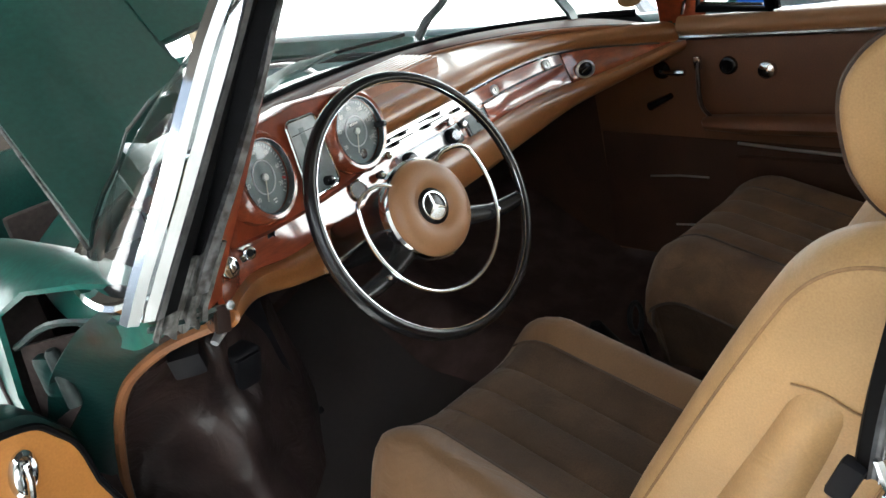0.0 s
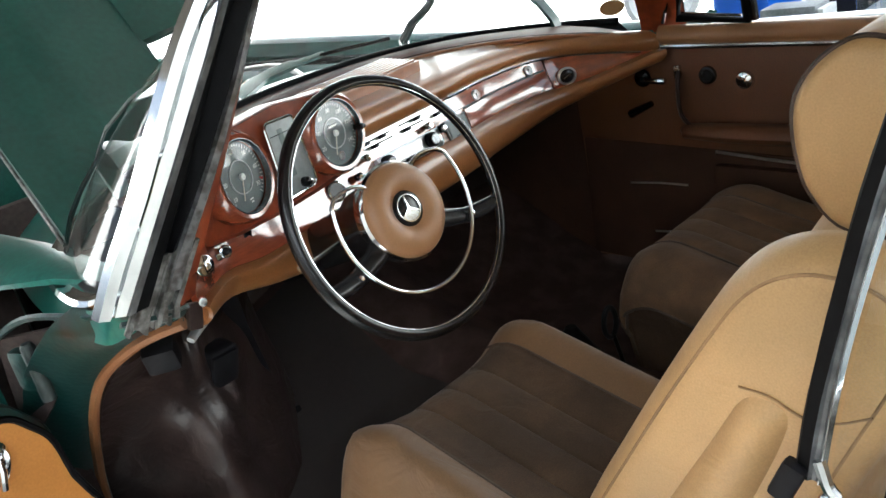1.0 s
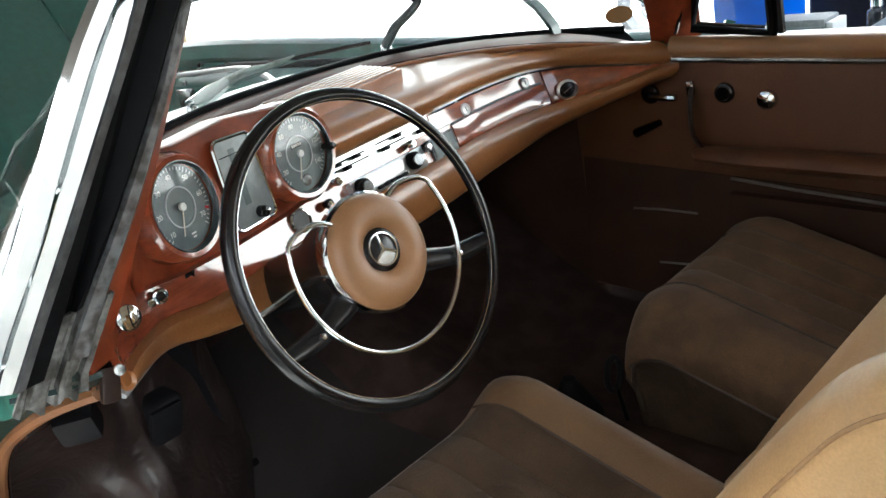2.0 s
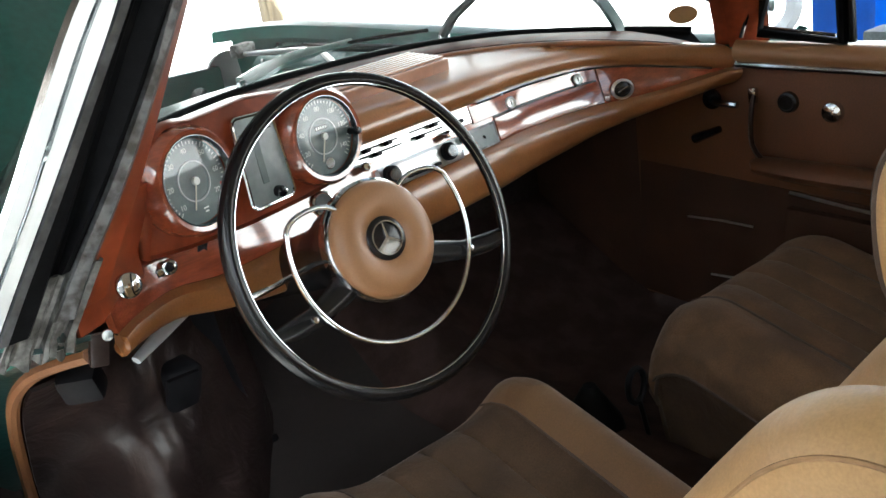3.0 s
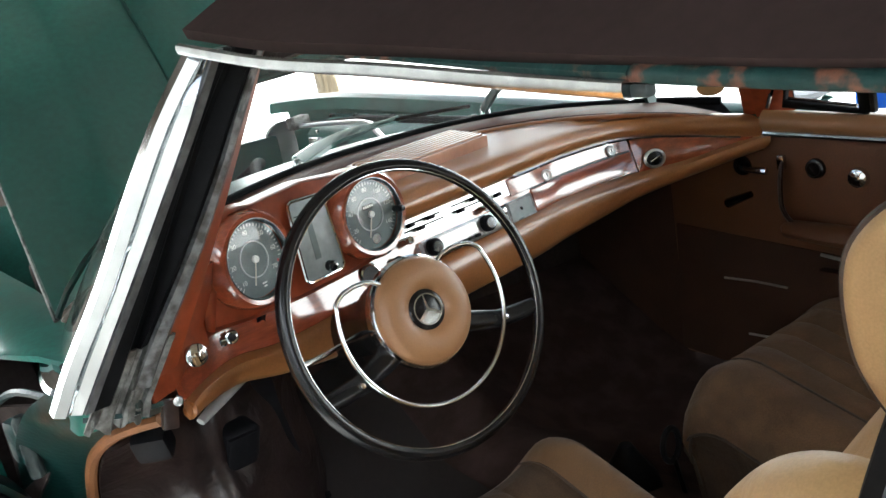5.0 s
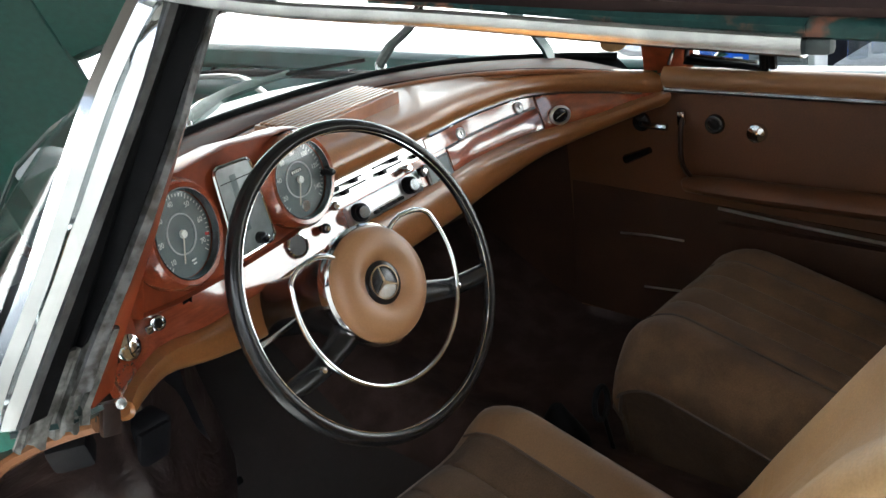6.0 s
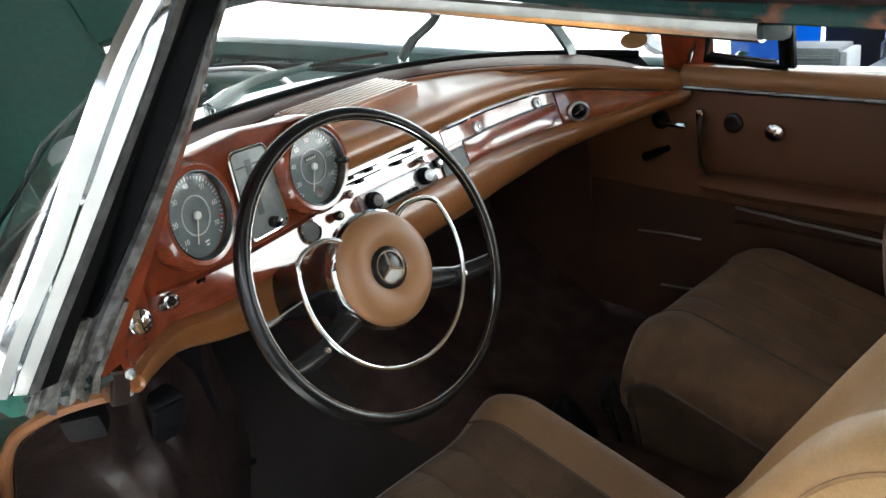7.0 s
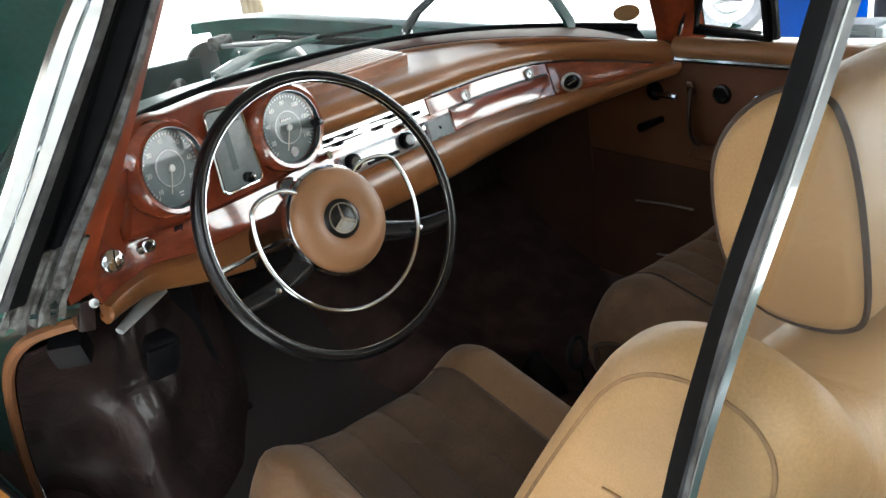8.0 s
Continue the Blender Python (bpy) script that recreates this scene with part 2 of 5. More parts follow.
def lathe(profile, m=None, seg=40, bm=None):
    """Turn a profile of (radius, height) about z, then place it by m."""
    m = m or Matrix()
    bm = bm or bmesh.new()
    rows = []
    for r, z in profile:
        if r < 1e-6:
            rows.append([bm.verts.new(m @ Vector((0, 0, z)))])
        else:
            rows.append([bm.verts.new(m @ Vector((r * math.cos(a), r * math.sin(a), z))) for a in np.linspace(0, 2 * math.pi, seg, endpoint=False)])
    for a, b in zip(rows, rows[1:]):
        for i in range(seg):
            j = (i + 1) % seg
            if len(a) == 1 and len(b) > 1:
                bm.faces.new((a[0], b[i], b[j]))
            elif len(b) == 1 and len(a) > 1:
                bm.faces.new((a[i], a[j], b[0]))
            elif len(a) > 1:
                bm.faces.new((a[i], a[j], b[j], b[i]))
    return bm


def box(size, m=None, r=0.004, seg=2, bm=None):
    """A box of that size about its centre, with rounded edges."""
    own = bmesh.new()
    bmesh.ops.create_cube(own, size=1.0)
    bmesh.ops.scale(own, vec=size, verts=own.verts)
    if r:
        bmesh.ops.bevel(own, geom=own.edges[:], offset=r, segments=seg, affect="EDGES", profile=0.6)
    own.transform(m or Matrix())
    if bm is None:
        return own
    me = bpy.data.meshes.new("tmp")
    own.to_mesh(me)
    own.free()
    bm.from_mesh(me)
    bpy.data.meshes.remove(me)
    return bm


def slab(outline, depth, m=None, r=0.0):
    """A flat outline of (x, y) with a depth along z, with rounded edges."""
    bm = bmesh.new()
    f = bm.faces.new([bm.verts.new((x, y, 0)) for x, y in outline])
    bm.normal_update()
    e = bmesh.ops.extrude_face_region(bm, geom=[f])
    bmesh.ops.translate(bm, vec=(0, 0, depth), verts=[v for v in e["geom"] if isinstance(v, bmesh.types.BMVert)])
    if r:
        bm.normal_update()
        bmesh.ops.recalc_face_normals(bm, faces=bm.faces)
        bmesh.ops.bevel(bm, geom=[x for x in bm.edges if x.calc_face_angle(0) > 0.6], offset=r, segments=2, affect="EDGES", profile=0.6)
    bm.transform(m or Matrix())
    return bm


def spline(pts, n):
    """n points along a smooth curve through pts (Catmull-Rom)."""
    p = [np.array(q, float) for q in pts]
    p = [2 * p[0] - p[1]] + p + [2 * p[-1] - p[-2]]
    out = []
    for t in np.linspace(0, len(pts) - 1 - 1e-6, n):
        i, f = int(t), t - int(t)
        a, b, c, d = p[i:i + 4]
        out.append(tuple(0.5 * ((2 * b) + (c - a) * f + (2 * a - 5 * b + 4 * c - d) * f * f + (3 * b - a - 3 * c + d) * f ** 3)))
    return out


def ring_points(pts, n):
    """n points round a smooth closed curve through pts."""
    p = [np.array(q, float) for q in pts]
    k, out = len(p), []
    for t in np.linspace(0, k, n, endpoint=False):
        i, f = int(t), t - int(t)
        a, b, c, d = p[(i - 1) % k], p[i], p[(i + 1) % k], p[(i + 2) % k]
        out.append(tuple(0.5 * ((2 * b) + (c - a) * f + (2 * a - 5 * b + 4 * c - d) * f * f + (3 * b - a - 3 * c + d) * f ** 3)))
    return out


def interp(x, table):
    """Smooth look-up in a table of (x, value)."""
    xs, ys = [a for a, _ in table], [b for _, b in table]
    if x <= xs[0]:
        return ys[0]
    if x >= xs[-1]:
        return ys[-1]
    i = max(k for k in range(len(xs)) if xs[k] <= x)
    h, f = xs[i + 1] - xs[i], (x - xs[i]) / (xs[i + 1] - xs[i])
    s = [(ys[min(k + 1, len(xs) - 1)] - ys[max(k - 1, 0)]) / (xs[min(k + 1, len(xs) - 1)] - xs[max(k - 1, 0)]) for k in (i, i + 1)]
    return (2 * f ** 3 - 3 * f * f + 1) * ys[i] + (f ** 3 - 2 * f * f + f) * h * s[0] + (3 * f * f - 2 * f ** 3) * ys[i + 1] + (f ** 3 - f * f) * h * s[1]


def writing(name, words, size, m, mat, parent):
    """Raised letters in the built-in font, as a mesh."""
    cu = bpy.data.curves.new(name, "FONT")
    cu.body, cu.size, cu.align_x, cu.align_y, cu.extrude = words, size, "CENTER", "CENTER", 0.0002
    tmp = bpy.data.objects.new(name, cu)
    me = bpy.data.meshes.new_from_object(tmp)
    bpy.data.objects.remove(tmp)
    me.transform(m)
    me.materials.clear()
    me.materials.append(mat)
    ob = new(name, me)
    ob.parent = parent
    return ob


def facing(at, normal, up=(0, 0, 1)):
    """A pose with z along the normal and y as near up as it can be."""
    z = Vector(normal).normalized()
    x = Vector(up).cross(z).normalized()
    y = z.cross(x)
    return Matrix.Translation(at) @ Matrix((x, y, z)).transposed().to_4x4()


# ---- setting ----
g = 300.0
ground = part("ground", sheet([[(-g, -g, 0), (g, -g, 0)], [(-g, g, 0), (g, g, 0)]]), CONCRETE)
tagged(ground, "pale worn concrete yard floor in bright daylight", "ground", kind="structure")
# white wall standing in for the overexposed brightness ahead of the car
wall = part("added_wall_north", box((16, 0.3, 4.2), pose(3, 9.15, 2.1), 0.02), WHITE_WALL)
tagged(wall, "white wall added as the blown-out backdrop ahead", "wall", kind="structure")

# unseen white reflector wall, added to brighten the chrome beside the driver
wall = part("added_wall_west", box((0.25, 9.0, 2.5), pose(-3.1, -1.5, 1.25), 0.02), WHITE_WALL)
tagged(wall, "unseen white wall added for bright reflections in the chrome", "wall", kind="structure")
# unseen wall, added to close the surroundings behind the car
wall = part("added_wall_south", box((3.9, 0.25, 2.5), pose(-1.1, -6.2, 1.25), 0.02), PLASTER)
tagged(wall, "unseen grey plaster wall added behind the car", "wall", kind="structure")
# added white wall: bright backdrop beyond the passenger window, reflector for the fascia
wall = part("added_wall_east", box((0.3, 24.0, 4.2), pose(6.5, -3.0, 2.1), 0.02), WHITE_WALL)
tagged(wall, "sunlit white wall added as bright backdrop and reflector", "wall", kind="structure")
# dark wall added so that fender and glass mirror something dark
wall = part("added_wall_northwest", box((4.0, 0.25, 3.2), pose(-0.4, 6.0, 1.6), 0.02), DARK_TIMBER)
tagged(wall, "dark wall added beyond the bonnet for dark reflections", "wall", kind="structure")
# unseen roof added to keep the sun off that dark wall
shed = part("added_dark_roof", box((4.2, 3.9, 0.12), pose(-0.5, 4.15, 3.27), 0.02), DARK_TIMBER)
tagged(shed, "unseen dark roof added to shade the wall beyond the bonnet", "roof", kind="structure")
# unseen roof added to keep the sun off the car and shape reflections
shade_roof = part("added_shade_roof", box((5.0, 5.3, 0.12), pose(-0.2, -0.75, 3.05), 0.02), ADDED_ROOF)
for i in range(6):
    part("rafter", box((5.0, 0.09, 0.16), pose(-0.2, -3.2 + 0.95 * i, 2.91), 0.01), DARK_TIMBER, shade_roof, "dark rafter of the added roof")
for x in (-2.45, -0.35, 2.05):
    part("purlin", box((0.12, 5.25, 0.14), pose(x, -0.75, 2.765), 0.01), DARK_TIMBER, shade_roof, "dark purlin added for reflections in the bonnet")
tagged(shade_roof, "unseen grey boarded roof added to shade the car", "roof", kind="structure")

# ---- car body ----
car = thing("car_body", "dark green vintage coupe body under restoration with chrome trim", "car")


def seal_y(x):
    return 0.38 - 0.43 * (x / 0.69) ** 2


def seal_z(x):
    return 1.052 - 0.085 * abs(x / 0.69) ** 3


XS = np.linspace(-0.69, 0.69, 41)


def header(x):
    return Vector((x * 0.555 / 0.69, -0.20 - 0.10 * (x / 0.69) ** 2, 1.315 - 0.03 * (x / 0.69) ** 2))


HALF = [(0.0, 0.445, 1.032), (0.2, 0.43, 1.030), (0.4, 0.375, 1.019), (0.56, 0.30, 1.0), (0.68, 0.223, 0.981), (0.765, 0.14, 0.965), (0.815, 0.03, 0.953), (0.832, -0.07, 0.948), (0.828, -0.14, 0.952), (0.805, -0.185, 0.968)]
HEAD = [(0.0, -0.20, 1.325), (0.15, -0.202, 1.323), (0.3, -0.212, 1.32), (0.42, -0.228, 1.316), (0.5, -0.245, 1.312), (0.555, -0.262, 1.31), (0.585, -0.275, 1.31), (0.6, -0.285, 1.312), (0.612, -0.297, 1.315), (0.62, -0.31, 1.318)]


def both(half, n):
    """The left half of a curve mirrored into the whole, n points."""
    return spline([(-x, y, z) for x, y, z in half[::-1]] + list(half[1:]), n)


base, head = both(HALF, 81), both(HEAD, 81)
rows = []
for f in np.linspace(0, 1, 11):
    rows.append([tuple(Vector(p).lerp(Vector(q), f) + Vector((0, 0.035, 0.025)) * math.sin(math.pi * f)) for p, q in zip(base, head)])
ws = part("windshield", sheet(rows), DUSTY_GLASS, car, "curved dusty windshield glass")
ws.visible_shadow = False
part("windshield_seal", tube([(x * 0.985, y - 0.008, z + 0.001) for x, y, z in base if x < 0.79], 0.013, 10), RUBBER, car, "black rubber windshield seal")
part("seal_skirt", sheet([[(x * 0.985, y - 0.008, z - 0.002), (x - 0.03, y - 0.045, z - 0.022), (x - 0.06, y - 0.08, z - 0.05)] for x, y, z in base if 0.56 < x < 0.79], 0.004), RUBBER, car, "black rubber lip of the seal")
rings = []
for (p, u, v), q in zip(frames_along(base, False), base):
    side = Vector((q[0], 0.25 + q[1] * 0.6, 0)).normalized()
    if q[0] > 0.72:
        continue
    rings.append([tuple(Vector(q) + side * k + Vector((0, 0, h))) for k, h in ((-0.004, 0.006), (0.006, 0.008), (0.013, 0.004), (0.022, 0.003), (0.027, -0.004), (0.02, -0.012), (-0.004, -0.01))])
part("windshield_moulding", loft(rings), CHROME, car, "broad chrome windshield moulding")

# cowl: the panel ahead of the windshield, falling to the fenders
rows = []
for f in np.linspace(0, 1, 22):
    rows.append([(x + math.copysign(0.012, x) * f * abs(x), y + 0.012 + f * max(0.02, min(0.42, 0.40 * (y + 0.15) / 0.4)), z - 0.010 - 0.05 * f * f - 0.03 * f * abs(x) ** 3 + 0.004 * math.sin(11 * f) * (0.6 + 0.4 * math.sin(9 * x))) for x, y, z in base])
part("cowl_panel", sheet(rows, -0.012), COWL, car, "green cowl panel ahead of the windshield")
part("cowl_vent", box((0.5, 0.07, 0.006), pose(0.05, 0.53, 1.012, -12), 0.003), BLACK, car, "dark air intake grille on the cowl")

# left windshield pillar: bright outer moulding, black channel, bare flange, lacquered inner edge


LEVELS = (0.945, 1.0, 1.08, 1.17, 1.25, 1.32)
LINES = {
    "outer": (-0.866, -0.836, -0.784, -0.733, -0.685, -0.632),
    "groove": (-0.835, -0.802, -0.752, -0.698, -0.65, -0.612),
    "channel": (-0.808, -0.776, -0.731, -0.683, -0.640, -0.595),
    "flange": (-0.778, -0.745, -0.691, -0.636, -0.592, -0.552),
    "trim": (-0.755, -0.725, -0.674, -0.624, -0.584, -0.549),
    "narrow": (-0.716, -0.688, -0.646, -0.604, -0.567, -0.536),
    "inside": (-0.715, -0.683, -0.632, -0.585, -0.556, -0.527),
}


def pillar(side, name):
    """A windshield pillar of strips: bright moulding, grooved rubber channel, bare flange, lacquered inner edge."""
    def col(line, off, push=0.0):
        return spline([(side * (x + push), (-0.22 if side > 0 else -0.135) - 0.276 * (z - 0.979) + off, z) for x, z in zip(LINES[line], LEVELS)], 16)
    near = "narrow" if side > 0 else "inside"
    inner = (col("trim", 0.02), col("inside", 0.06), col("inside", 0.10, 0.01))
    holder = part(name, sheet(list(zip(*inner)) if side < 0 else list(zip(col("outer", 0.03), col("channel", 0.022), col("trim", 0.02), col(near, 0.06), col(near, 0.10, 0.01))), -side * 0.004), GREEN if side > 0 else WOOD_EDGE, car, "windshield pillar")

    def band(nm, cols, mat, lab, th=0.004):
        part(nm, sheet(list(zip(*cols)), th * side), mat, holder, lab)
    if side < 0:
        band("bare_flange", (col("flange", 0.03, 0.02), col("trim", 0.02, -0.006), col("trim", 0.004, 0.0)), RUBBER, "black rubber edge")
        band("inner_trim", (col("trim", 0.004, 0.0), col("trim", 0.012, 0.008), col("inside", 0.03, 0.0), col("inside", 0.05, 0.014), col("inside", 0.06, 0.02)), WOOD_EDGE, "red-brown lacquered pillar trim")
        return holder
    band("outer_lip", (col("outer", 0.03), col("outer", 0.008), col("outer", 0.002, 0.008), col("outer", 0.012, 0.013)), CHROME, "chrome outer lip")
    band("outer_moulding", (col("outer", 0.014, 0.013), col("outer", -0.004, 0.018), col("groove", -0.012, -0.004)), CHROME, "broad chrome pillar moulding")
    band("moulding_return", (col("groove", -0.012, -0.004), col("groove", -0.011, 0.006)), CHANNEL, "dull grey return of the moulding")
    band("channel_lip", (col("groove", -0.011, 0.006), col("channel", -0.010, -0.003), col("channel", -0.004, 0.0)), RUBBER, "black rubber lip of the channel")
    band("window_channel", tuple(c[3:] for c in (col("channel", -0.004, -0.001), col("channel", 0.010, 0.001), col("channel", -0.002, 0.004), col("channel", 0.006, 0.014), col("flange", -0.008, -0.014), col("flange", 0.004, -0.006), col("flange", 0.008, 0.0))), RUBBER, "black rubber window channel")
    band("bare_flange", (col("flange", 0.008, 0.0), col("flange", -0.004, 0.003), col("trim", -0.004, -0.006), col("trim", 0.004, 0.0)), STEEL, "scuffed bare steel flange")
    band("inner_trim", (col("trim", 0.004, 0.0), col("trim", 0.012, 0.004), col("narrow", 0.03, 0.0), col("narrow", 0.08, 0.010), col("narrow", 0.14, 0.016)), WOOD_EDGE, "red-brown lacquered pillar trim")
    return holder


pillar(1, "pillar_left")
pillar(-1, "pillar_right")

# roof: drip rail, outer skin, header, headliner
RAIL = [(-0.64, -0.325, 1.331), (-0.612, -0.465, 1.305), (-0.59, -0.63, 1.288), (-0.577, -0.78, 1.272), (-0.568, -0.92, 1.26), (-0.562, -1.06, 1.252), (-0.56, -1.35, 1.245), (-0.57, -1.75, 1.22), (-0.6, -2.2, 1.12)]
rail = spline(RAIL, 40)
rows = []
for p in rail:
    q, row = Vector(p), []
    crown = 0.125
    for f in np.linspace(0, 2, 33):
        u = 1 - f
        row.append((q.x * u, q.y + (1 - u * u) * (0.09 if q.y > -0.6 else 0.0), q.z + 0.004 + crown * (1 - abs(u) ** 2.6)))
    rows.append(row)
part("roof", sheet(rows, -0.012), BROWN_ROOF, car, "dark brown painted roof")
rows = []
for p in rail:
    q, row = Vector(p), []
    for f in np.linspace(0, 2, 17):
        u = 1 - f
        row.append((q.x * 0.97 * u, q.y, q.z + 0.0 + 0.09 * (1 - abs(u) ** 2.4)))
    rows.append(row)
part("headliner", sheet(rows, -0.006), HEADLINER, car, "cream cloth headliner")
for side in (1, -1):
    rr = [(side * x, y, z) for x, y, z in rail]
    aft = [p for p in rr if p[1] < -0.86]
    part("drip_rail", tube([(x - side * 0.004, y, z + 0.004) for x, y, z in aft], 0.006, 10, flat=0.9), RUST, car, "green drip rail with rust spots")
    part("door_header", tube([(x + side * 0.012, y, z + 0.002) for x, y, z in aft], 0.004, 8), RUST, car, "rusty roof edge under the rail")
    cut = [p for p in rr if p[1] > -0.885]
    edge = [p for p in cut if p[1] < -0.56]
    part("rust_strip", tube([(x - side * 0.006, y, z + 0.004) for x, y, z in edge], [0.001 + 0.005 * i / len(edge) for i in range(len(edge))], 6), RUST, car, "rusty green strip above the rail")
    rings = []
    for i, (x, y, z) in enumerate(cut):
        rings.append([(x - side * a, y, z + b) for a, b in ((0.011, 0.002), (0.0150, 0.0), (0.0160, -0.004), (0.0145, -0.009), (0.009, -0.0115), (-0.002, -0.010), (-0.004, -0.003))])
    part("rail_moulding", loft(rings), CHROME_DULL, car, "bright chrome window rail ending at a clip")
    x, y, z = cut[-1]
    part("rail_clip", box((0.010, 0.014, 0.009), pose(x - side * 0.004, y - 0.006, z - 0.006, 0, 0, 0), 0.003), GRIMY, car, "dull metal end clip")
part("windshield_header", tube([tuple(header(x) + Vector((0, 0.01, 0.014))) for x in XS], 0.012, 8), KICK, car, "windshield header trim")
part("sticker", slab([(0.031 * math.cos(a), 0.019 * math.sin(a)) for a in np.linspace(0, 2 * math.pi, 36, endpoint=False)], 0.002, facing((0.64, 0.01, 1.0225), (-0.7, -0.62, 0.3))), STICKER, car, "oval amber sticker on the glass")

# fenders and engine bay
def fender(side, name):
    """Top and outer side; its rear edge is cut slanting for the door."""
    CUT = (-0.17, -0.165, -0.12, -0.01, 0.12, 0.20, 0.23, 0.24, 0.25)
    rows = []
    for g in np.linspace(0, 1, 30):
        row = []
        for k in range(9):
            y = CUT[k] + (2.75 - CUT[k]) * g ** 1.3
            f = max(0.0, (y - 1.9) / 0.85)
            top = float(np.interp(y, (-0.17, 0.0, 0.2, 0.47, 0.9, 1.4, 2.0, 2.75), (0.938, 0.958, 0.962, 0.948, 0.908, 0.866, 0.835, 0.78)))
            if side > 0:
                u = min(1, max(0, y / 2.2))
                top = 0.938 + 0.058 * u * u * (3 - 2 * u) - 0.03 * f * f
            out = 0.912 + 0.01 * math.sin(min(1, max(0, y / 2.4)) * math.pi) - 0.05 * f * f
            x, z = ((0.77, top - 0.05), (0.776, top - 0.006), (0.80, top + 0.003), (0.845, top), (0.884, top - 0.016), (out - 0.004, top - 0.055), (out + 0.008, top - 0.2), (out + 0.002, top - 0.4), (out - 0.02, 0.28))[k]
            row.append((side * x, y, z))
        rows.append(row)
    return part(name, sheet(rows, 0.01 * side), COWL, car, "glossy dark green front fender")


fl, fr = fender(-1, "fender_left"), fender(1, "fender_right")
part("inner_fender", sheet([[(0.768, y, 0.925), (0.63, y, 0.895), (0.6, y, 0.87), (0.57, y, 0.5)] for y in np.linspace(0.63, 2.05, 8)], 0.01), COWL, fr, "green inner fender")
part("headlamp", lathe([(0, 0.05), (0.06, 0.045), (0.1, 0.02), (0.115, 0.0), (0.12, -0.04)], facing((0.80, 2.74, 0.76), (0.05, 1, 0.05)), 32), GREY, fr, "round headlamp in the fender")
part("inner_fender", sheet([[(-0.765, y, 0.90 - 0.06 * y), (-0.72, y, 0.85 - 0.06 * y), (-0.68, y, 0.6), (-0.6, y, 0.5)] for y in np.linspace(0.63, 2.7, 8)], -0.01), GREEN, fl, "green inner fender")
part("front_panel", box((1.5, 0.05, 0.4), pose(0, 2.72, 0.62), 0.02), GREEN, car, "green radiator support panel")
part("firewall", box((1.5, 0.03, 0.70), pose(0, 0.60, 0.62), 0.01), DARK, car, "dark firewall")
part("engine_bay_floor", box((1.5, 2.1, 0.03), pose(0, 1.65, 0.34), 0.01), DARK, car, "dark engine bay underside")

# engine and things in the bay
engine = thing("engine", "old straight-six engine with pale cover and hoses", "engine")
part("block", box((0.42, 0.85, 0.34), pose(0.02, 1.45, 0.56), 0.03), GRIMY, engine)
part("valve_cover", loft([[(0.02 + 0.1 * math.cos(a), y, 0.76 + 0.06 * max(-0.4, math.sin(a))) for a in np.linspace(0, 2 * math.pi, 18, endpoint=False)] for y in (1.05, 1.1, 1.8, 1.86)]), GREY, engine, "pale alloy valve cover")
part("air_cleaner", lathe([(0, 0), (0.15, 0), (0.165, 0.02), (0.165, 0.09), (0.15, 0.11), (0.02, 0.12), (0, 0.12)], pose(0.33, 1.3, 0.70), 32), BLACK, engine, "round black air cleaner")
part("hose", tube(spline([(0.2, 1.7, 0.76), (0.3, 1.95, 0.81), (0.42, 2.2, 0.78), (0.4, 2.4, 0.7)], 16), 0.025, 10), RUBBER, engine, "black rubber hose")
part("hose", tube(spline([(0.5, 0.8, 0.80), (0.42, 1.0, 0.86), (0.3, 1.2, 0.85), (0.25, 1.4, 0.78)], 16), 0.016, 8), RUBBER, engine)
for i, (x, y) in enumerate(((0.61, 1.95), (0.63, 1.75), (0.64, 1.5), (0.62, 1.25))):
    relay = thing("relay_box", "small metal box bolted to the inner fender", "relay", (x, y, 0.80), group="boxes in the engine bay")
    part("case", box((0.07, 0.1, 0.09), pose(0, 0, 0.02), 0.008), (CHROME_DULL, GRIMY, BLACK, GREY)[i], relay)
    part("terminal", lathe([(0.008, 0), (0.008, 0.03), (0, 0.032)], pose(0, 0.02, 0.06), 10), CHROME_DULL, relay)
for i, y in enumerate((0.75, 1.0, 1.22, 1.5, 1.78, 1.98)):
    bolt = thing("fender_bolt", "hexagonal bolt along the inner fender lip", "bolt", (0.70, y, 0.925), group="bolts on the fender lip")
    part("head", lathe([(0.014, 0), (0.014, 0.012), (0.009, 0.016), (0, 0.016)], pose(0, 0, 0), 6), CHROME_DULL, bolt)
loom = thing("wiring_loom", "dark wiring loom clipped along the engine bay", "cables")
part("loom", tube(spline([(0.55, 0.7, 0.96), (0.60, 0.95, 0.945), (0.58, 1.25, 0.95), (0.62, 1.6, 0.94), (0.58, 1.8, 0.93), (0.6, 2.0, 0.92)], 30), 0.013, 8), RUBBER, loom)
part("pipe", tube(spline([(0.2, 0.72, 0.97), (0.3, 0.95, 0.985), (0.42, 1.2, 0.975), (0.5, 1.5, 0.955), (0.46, 1.9, 0.94)], 26), 0.009, 8), ALU, loom, "bright metal pipe")
part("bracket", box((0.09, 0.05, 0.05), pose(0.48, 1.85, 0.955, 0, 0, 20), 0.008), BARE, loom, "worn metal bracket")
bottle = thing("washer_bottle", "white plastic washer bottle near the cowl", "bottle", (-0.55, 0.62, 0.86))
part("tank", box((0.13, 0.1, 0.16), pose(0, 0, -0.02), 0.03, 3), GREY, bottle)
part("cap", lathe([(0.03, 0), (0.03, 0.02), (0, 0.022)], pose(0, 0, 0.1), 16), BLACK, bottle)
heater = thing("heater_box", "pale heater box behind the engine", "heater", (-0.35, 0.62, 0.88))
part("case", box((0.22, 0.16, 0.2), None, 0.03, 3), GREY, heater)

